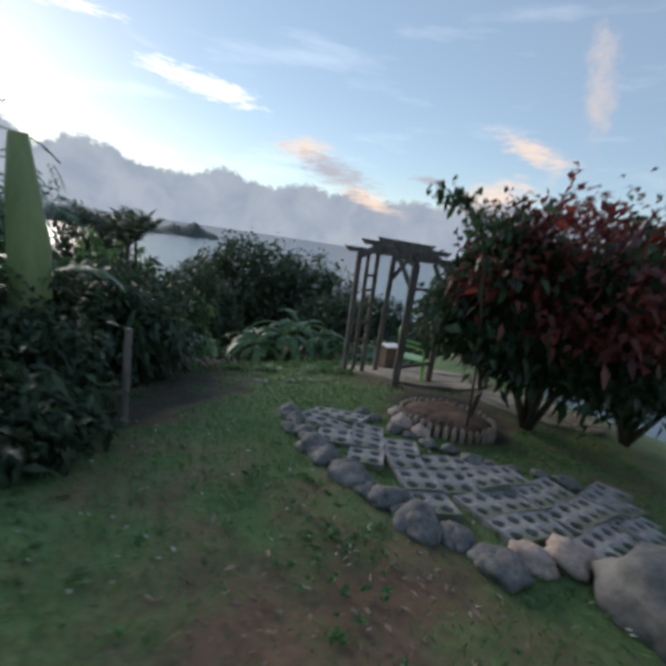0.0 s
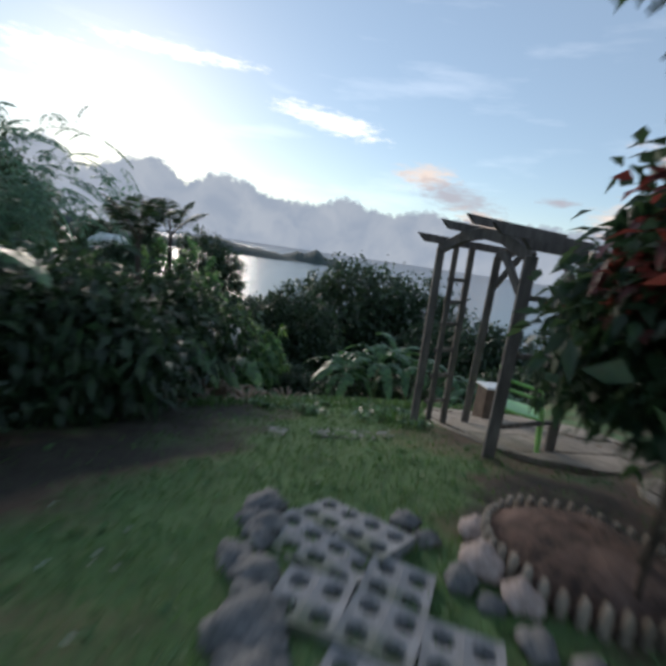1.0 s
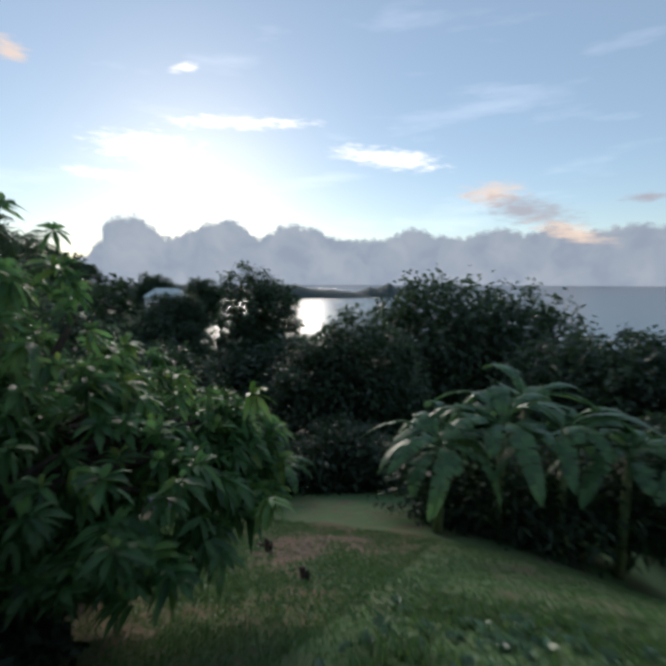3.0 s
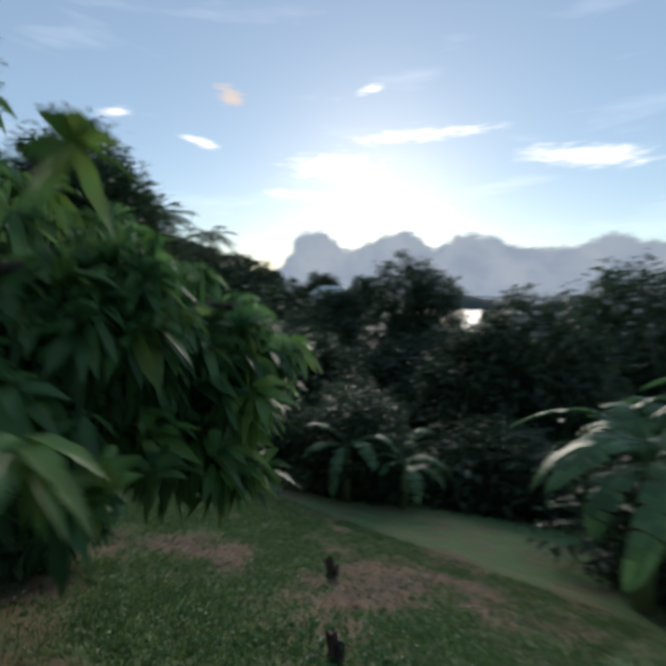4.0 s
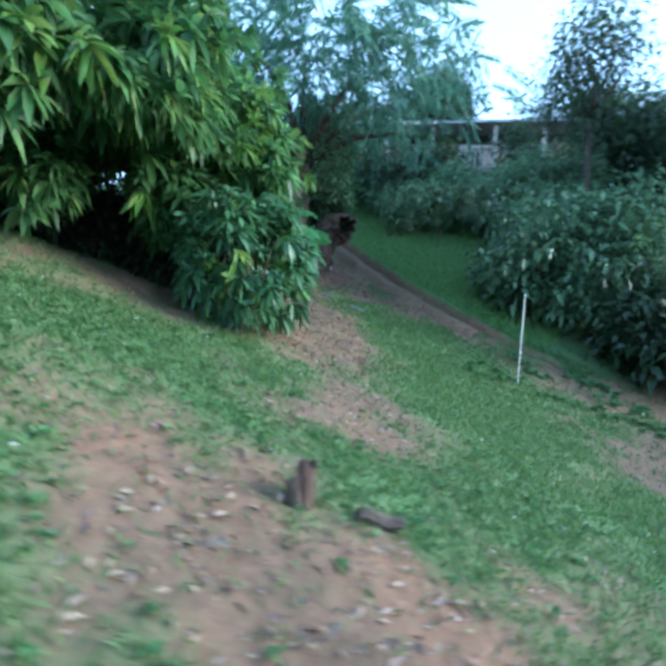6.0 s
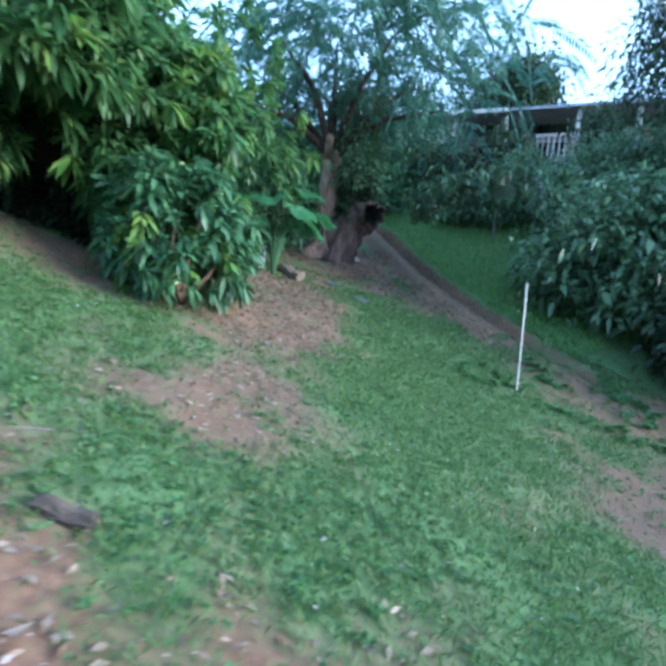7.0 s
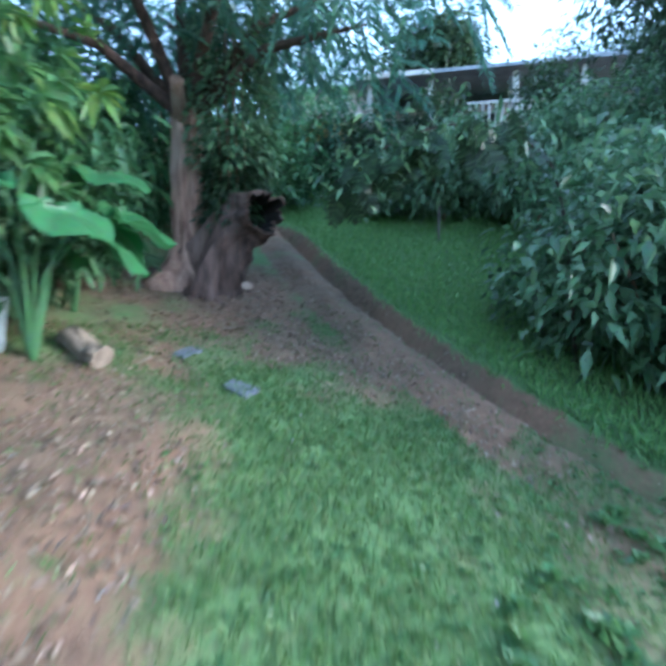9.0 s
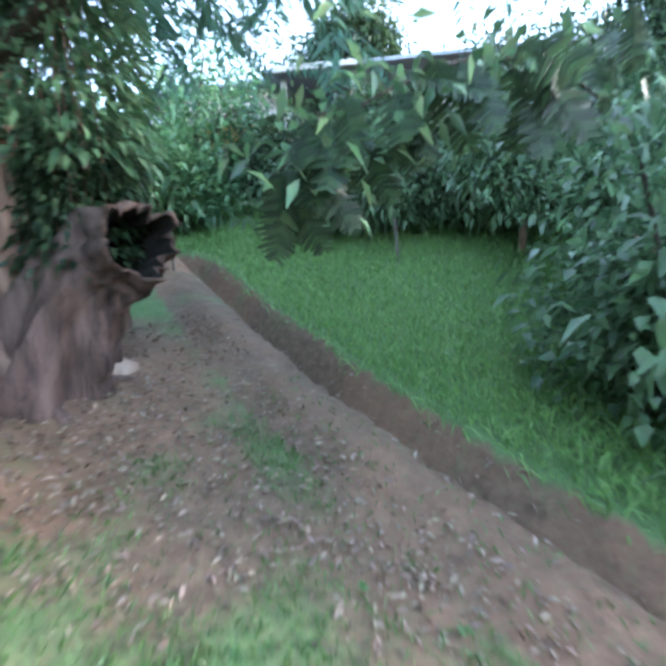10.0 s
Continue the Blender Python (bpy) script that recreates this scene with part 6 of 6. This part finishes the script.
def villa(x, y, z, turn):
    ob = new("distant_house")
    ob.matrix_basis = pose(x, y, z, 0, 0, turn) @ Matrix.Scale(0.55, 4)
    tagged(ob, "small white house with a pale roof among trees", "house")
    bm = bmesh.new()
    box(bm, (9, 6, 4), pose(0, 0, 0), 0.05)
    part("wall", bm, M_WHITE, ob)
    bm = bmesh.new()
    vs = [bm.verts.new(p) for p in ((-5, -3.6, 2), (5, -3.6, 2), (5, 3.6, 2), (-5, 3.6, 2), (-2.5, 0, 4), (2.5, 0, 4))]
    for f in ((0, 1, 5, 4), (1, 2, 5), (2, 3, 4, 5), (3, 0, 4), (3, 2, 1, 0)):
        bm.faces.new([vs[i] for i in f])
    part("roof", bm, M_TIN, ob)
    for s in (-2.5, 0, 2.5):
        bm = bmesh.new()
        box(bm, (1.1, 0.1, 1.2), pose(s, -3.03, 0.2), 0.0)
        part("window", bm, M_GLASS, ob)


villa(-46, 55.5, -3.2, 40)


# ---- grass, weeds and litter ----


def scatter(n, region, want, seed):
    rnd = random.Random(seed)
    out = []
    for _ in range(n):
        x, y = rnd.uniform(region[0], region[1]), rnd.uniform(region[2], region[3])
        if want(x, y, rnd):
            out.append((x, y))
    return np.array(out)


def on_ground(xy, up=0.0):
    return np.c_[xy, height(xy[:, 0], xy[:, 1]) + up]


def grassy(x, y, rnd):
    return rnd.random() > bareness(x, y) * 0.93 and not -0.6 < float(trench_way(x, y)) < 0.12 and ((x - 1.85) / 1.4) ** 2 + ((y - 9.1) / 1.95) ** 2 > 1.0


xy = np.concatenate([scatter(210000, (-13.5, -3, 11.5, 19.6), grassy, 1), scatter(42000, (-3.5, 3.8, 0.8, 9), grassy, 2), scatter(62000, (-3.2, 2.5, 8.5, 19.6), grassy, 3)])
n = len(xy)
D = np.c_[RNG.normal(0, 0.5, (n, 2)), np.ones(n)]
L = RNG.uniform(0.05, 0.12, n)
tagged(new("grass", leaf_mesh("grass", on_ground(xy), D, L, 0.0105, M_GRASS, 0.35, 0.1)), "short uneven green grass on the slope", "grass", kind="stuff")
xy = scatter(75000, (-22, -12.5, 5, 15.5), lambda x, y, r: float(trench_way(x, y)) < -0.5 - 0.25 * r.random(), 4)
n = len(xy)
D = np.c_[RNG.normal(0, 0.35, (n, 2)), np.ones(n)]
tagged(new("long_grass", leaf_mesh("long_grass", on_ground(xy), D, RNG.uniform(0.14, 0.36, n), 0.016, M_LONGGRASS, 0.45, 0.1)), "long soft bright green grass beyond the ditch", "grass", kind="stuff")

xy = np.concatenate([scatter(2400, (-8, -2.2, 14.3, 18), lambda x, y, r: r.random() > 0.25 + 0.75 * bareness(x, y), 5), scatter(1900, (-12.5, -3, 12.5, 19.5), grassy, 6), scatter(1100, (-3, 3.5, 0.8, 9), grassy, 7), scatter(700, (-14, -10, 14.8, 18.5), lambda x, y, r: True, 8)])
C = np.repeat(on_ground(xy, 0.02), 6, 0)
n = len(C)
ang = RNG.uniform(0, 2 * math.pi, n)
D = np.c_[np.cos(ang), np.sin(ang), RNG.uniform(0.2, 1.1, n)]
L = np.repeat(RNG.uniform(0.022, 0.058, n // 6), 6)
tagged(new("weeds", leaf_mesh("weeds", C, D, L, L * 0.62, M_WEED, 0.35, 0.15)), "low broad-leaved weeds in the grass", "weeds", kind="stuff")

xy = np.concatenate([scatter(30000, (-14.5, -7.5, 9.5, 15.5), lambda x, y, r: r.random() < (bareness(x, y) - 0.2) * (0.12 if -0.7 < float(trench_way(x, y)) < 0.42 else 1.0), 9), scatter(6000, (-8, -3, 15.5, 19.5), lambda x, y, r: r.random() < bareness(x, y) - 0.15, 10), scatter(2500, (-1.5, 3, 0.8, 4), lambda x, y, r: r.random() < bareness(x, y) - 0.35, 11)])
n = len(xy)
D = np.c_[RNG.normal(0, 1, (n, 2)), RNG.normal(0.1, 0.25, n)]
L = RNG.uniform(0.025, 0.08, n)
tagged(new("leaf_litter", leaf_mesh("leaf_litter", on_ground(xy, 0.012), D, L, L * 0.4, M_DRY, 0.05, 0.2)), "dry brown fallen leaves on bare soil", "leaves", kind="stuff")

xy = scatter(13000, (-2.4, 1.6, 7.4, 15.5), lambda x, y, r: r.random() < 0.45 + 1.2 * lump(x, y, 1.1, 5.0) - 0.35 * max(0.0, 9.2 - y) and ((x - 1.85) / 1.5) ** 2 + ((y - 9.1) / 2.05) ** 2 > 1.0, 12)
C = np.repeat(on_ground(xy), 4, 0)
n = len(C)
D = np.c_[RNG.normal(0, 0.5, (n, 2)), np.ones(n)]
tagged(new("tall_weeds", leaf_mesh("tall_weeds", C, D, np.repeat(RNG.uniform(0.1, 0.3, n // 4), 4), 0.022, M_GRASS, 0.45, 0.15)), "rank tufts of tall grass and weeds", "weeds", kind="stuff")
xy = scatter(1250, (-2.6, 1.4, 7.6, 15), lambda x, y, r: r.random() < 0.5 + lump(x, y, 1.1, 9.0) and ((x - 1.85) / 1.6) ** 2 + ((y - 9.1) / 2.1) ** 2 > 1.0, 13)
C = np.repeat(on_ground(xy, 0.03), 8, 0)
n = len(C)
ang = RNG.uniform(0, 2 * math.pi, n)
L = np.repeat(RNG.uniform(0.08, 0.17, n // 8), 8)
tagged(new("broad_weeds", leaf_mesh("broad_weeds", C, np.c_[np.cos(ang), np.sin(ang), RNG.uniform(0.3, 1.4, n)], L, L * 0.5, M_HEDGE, 0.35, 0.15)), "clumps of broad-leaved green weeds", "weeds", kind="stuff")


def strap_plant(x, y, seed, mat, label, length=0.6, n=46):
    """A clump of long narrow arching leaves."""
    ob = thing("strap_leaved_plant", x, y, label, "plant", "strap-leaved plants")
    a = RNG.uniform(0, 2 * math.pi, n)
    P = np.c_[0.06 * np.cos(a), 0.06 * np.sin(a), np.full(n, -0.02)]
    D = np.c_[np.cos(a), np.sin(a), RNG.uniform(0.5, 2.2, n)]
    mesh_part("leaves", leaf_mesh("leaves", P, D, length * RNG.uniform(0.6, 1.15, n), 0.045, mat, 0.55, 0.2, 2), ob)


for k, (x, y, ln) in enumerate(((-2.3, 9.3, 0.6), (-2.0, 10.1, 0.6), (-2.7, 10.2, 0.7), (-2.1, 8.6, 0.5), (-1.9, 11.2, 0.5))):
    strap_plant(x, y, k, M_DRY if k in (1, 3) else M_HEDGE, "withered clump of long dry arching leaves" if k in (1, 3) else "clump of long narrow dark green leaves", ln)
for x, y, q in ((-0.55, 10.0, 0.2), (-0.85, 9.85, 0.24), (-0.2, 10.4, 0.2), (-0.3, 11.0, 0.22), (0.1, 10.8, 0.17), (-1.2, 10.4, 0.2), (0.35, 11.6, 0.24), (-0.6, 11.6, 0.18)):
    boulder(x, y, 0.75 * q, STONES[int(q * 100) % 5], "dark stone half hidden in the weeds")


def bough():
    """A thin arching branch that reaches out over the path, with rounded leaves in rows."""
    ob = thing("arching_branch", 1.75, 4.9, "thin arching branch with rows of small rounded leaves", "branch")
    g = ob.location.z
    o = Vector((1.75, 4.9, g))
    pts = [o + Vector((0, 0, -0.05)), Vector((1.65, 4.75, 0.7)), Vector((1.38, 4.35, 1.6)), Vector((1.24, 4.22, 1.95)), Vector((1.02, 4.02, 2.13)), Vector((0.75, 3.78, 2.12))]
    pts = [p - o for p in pts]
    bm = bmesh.new()
    tube(bm, pts, [0.014, 0.012, 0.01, 0.008, 0.006, 0.004], 7)
    part("stem", bm, M_DARKBARK, ob, smooth=True)
    P, D = [], []
    for k in range(170):
        t = 2.5 + 2.5 * RNG.random()
        i = min(int(t), 4)
        p = pts[i].lerp(pts[i + 1], t - i) + Vector(RNG.normal(0, 0.05, 3))
        P.append(tuple(p))
        D.append(tuple(RNG.normal(0, 1, 3) + np.array([0, 0, 0.2])))
    mesh_part("leaves", leaf_mesh("leaves", P, D, RNG.uniform(0.06, 0.11, len(P)), 0.05, M_DARK, 0.2, 0.15, 2), ob)


bough()


def lobed_leaf(length, width, seed):
    """A hanging leaf cut into long lobes on both sides of its rib."""
    rnd = random.Random(seed)
    bm = bmesh.new()
    rib = [Vector((0.1 * length * math.sin(2.2 * k / 8), 0, -length * k / 8)) for k in range(9)]
    tube(bm, rib, [0.006 - 0.0006 * k for k in range(9)], 5)
    for sg in (-1, 1):
        for k in range(1, 16):
            s = k / 16
            p = rib[0].lerp(rib[-1], s) + Vector((0.1 * length * math.sin(2.2 * s), 0, 0))
            w = width * math.sin(math.pi * (0.1 + 0.86 * s)) ** 0.7 * rnd.uniform(0.8, 1.1)
            h = length / 16 * rnd.uniform(0.42, 0.56)
            fall, curl = rnd.uniform(0.35, 0.6), rnd.uniform(-0.12, 0.25)
            rows = []
            for q, thick in ((0, 1.0), (0.5, 1.05), (0.85, 0.7), (1.0, 0.15)):
                c = p + Vector((sg * w * q, curl * w * q * q, -fall * w * q))
                rows.append((bm.verts.new(c + Vector((0, 0, h * thick))), bm.verts.new(c - Vector((0, 0, h * thick)))))
            for (a0, a1), (b0, b1) in zip(rows, rows[1:]):
                bm.faces.new((a0, a1, b1, b0) if sg > 0 else (a0, b0, b1, a1))
    me = bpy.data.meshes.new("leaf")
    bm.to_mesh(me)
    bm.free()
    me.materials.append(M_DARK)
    return me


def hanging_branch():
    """A low branch that leans out of the bank shrubs and trails large cut leaves."""
    x, y = -14.75, 14.3
    ob = thing("leaning_sapling", x, y, "leaning sapling trailing large deeply cut dark leaves", "sapling")
    o = Vector((x, y, ob.location.z))
    way = [p - o for p in (o + Vector((0, 0, -0.1)), Vector((-14.5, 14.1, -1.9)), Vector((-13.9, 13.8, -1.35)), Vector((-13.2, 13.4, -1.3)), Vector((-12.65, 12.95, -1.55)), Vector((-12.35, 12.4, -1.9)))]
    pts = []
    for k in range(5):
        a, b, c, d = way[max(k - 1, 0)], way[k], way[k + 1], way[min(k + 2, 5)]
        for q in range(5):
            f = q / 5
            pts.append(0.5 * (2 * b + (c - a) * f + (2 * a - 5 * b + 4 * c - d) * f * f + (3 * b - a - 3 * c + d) * f**3))
    pts.append(way[-1])
    bm = bmesh.new()
    tube(bm, pts, [0.022 - 0.0007 * k for k in range(26)], 7)
    part("stem", bm, M_DARKBARK, ob, smooth=True)
    shapes = [lobed_leaf(0.36 + 0.06 * k, 0.11 + 0.012 * k, 60 + k) for k in range(4)]
    rnd = random.Random(77)
    for k in range(46):
        i = rnd.randint(12, 25)
        spread = 0.5 * (25 - i) / 14 + 0.06
        p = pts[i] + Vector((rnd.uniform(-1, 1) * spread, rnd.uniform(-1, 1) * spread, rnd.uniform(-0.5, 0.2) * spread))
        m = Matrix.Translation(p) @ Matrix.Rotation(rnd.uniform(-0.8, 0.8) + 2.2, 4, "Z") @ Matrix.Rotation(radians(rnd.uniform(-40, 14)), 4, "Y") @ Matrix.Rotation(radians(rnd.uniform(-45, 45)), 4, "X") @ Matrix.Scale(rnd.uniform(0.7, 1.1), 4)
        mesh_part("leaf", rnd.choice(shapes), ob, "", m)
    P = []
    for k in range(480):
        i = rnd.randint(5, 24)
        P.append(tuple(pts[i] + Vector((rnd.gauss(0, 0.26), rnd.gauss(0, 0.26), rnd.gauss(-0.08, 0.16)))))
    mesh_part("foliage", leaf_mesh("foliage", P, np.array([[rnd.gauss(0, 1), rnd.gauss(0, 1), rnd.gauss(-0.5, 0.6)] for _ in P]), RNG.uniform(0.08, 0.17, len(P)), 0.06, M_HEDGE, 0.3, 0.2), ob)


hanging_branch()

xy = np.concatenate([scatter(330, (-12.8, -10.2, 15.3, 17.8), lambda x, y, r: x + 0.55 * (y - 16) < -10.75 and lump(x, y, 1.5, 7.0) > -0.12, 21), scatter(520, (-4.7, -2.4, 14.4, 16.2), lambda x, y, r: r.random() > 0.3 + 0.5 * bareness(x, y), 24), scatter(170, (-0.5, 1.2, 1.7, 3.5), lambda x, y, r: x + y < 3.5 and lump(x, y, 1.8, 4.0) > -0.05, 25)])
C = np.repeat(on_ground(xy, 0.02), 9, 0)
n = len(C)
ang = RNG.uniform(0, 2 * math.pi, n)
L = np.repeat(np.where(xy[:, 0] < -10, 1.35, 0.6) * RNG.uniform(0.06, 0.12, n // 9), 9)
tagged(new("broad_weeds", leaf_mesh("broad_weeds", C, np.c_[np.cos(ang), np.sin(ang), RNG.uniform(0.4, 2.2, n)], L, L * 0.5, M_WEED, 0.4, 0.15)), "taller pale green weeds with broad leaves", "weeds", kind="stuff")
xy = np.concatenate([scatter(190, (-11, -3.5, 13, 19), lambda x, y, r: True, 22), scatter(120, (-2, 2, 0.8, 4.5), lambda x, y, r: True, 23)])
n = len(xy)
tagged(new("pale_litter", leaf_mesh("pale_litter", on_ground(xy, 0.03), np.c_[RNG.normal(0, 1, (n, 2)), RNG.normal(0.2, 0.3, n)], RNG.uniform(0.02, 0.05, n), 0.022, M_PALE, 0.05, 0.2)), "small pale fallen petals and scraps", "litter", kind="stuff")


def ribbed_planter():
    """A low round bed round the stems of the tree, with an upright ribbed wall and heaped soil."""
    ob = thing("planter", 1.6, 5.25, "low round ribbed planter bed of pale weathered concrete", "planter")
    g = ob.location.z
    R, n = 0.56, 38

    def lift(x, y):
        return float(height(1.6 + x, 5.25 + y)) - g

    for k in range(n):
        a = 2 * math.pi * k / n
        x, y = R * math.cos(a), R * math.sin(a)
        bm = bmesh.new()
        tube(bm, [(x, y, lift(x, y) - 0.08), (x, y, lift(x, y) + 0.1), (x * 0.99, y * 0.99, lift(x, y) + 0.16 + 0.012 * math.sin(5 * k))], [0.032, 0.03, 0.02], 8)
        part("rib", bm, M_PAD, ob, smooth=True)
    bm = bmesh.new()
    rings = []
    for r, up in ((0.545, 0.03), (0.535, 0.1), (0.4, 0.17), (0.2, 0.2)):
        rings.append([bm.verts.new((r * math.cos(t), r * math.sin(t), lift(r * math.cos(t), r * math.sin(t)) + up + 0.03 * noise.noise(Vector((r * 6 * math.cos(t), r * 6 * math.sin(t), 3))))) for t in (2 * math.pi * i / 48 for i in range(48))])
    for r0, r1 in zip(rings, rings[1:]):
        for i in range(48):
            bm.faces.new((r0[i], r0[(i + 1) % 48], r1[(i + 1) % 48], r1[i]))
    bm.faces.new(rings[-1])
    part("soil", bm, M_OLDWOOD, ob, "dark heaped soil", smooth=True)


ribbed_planter()
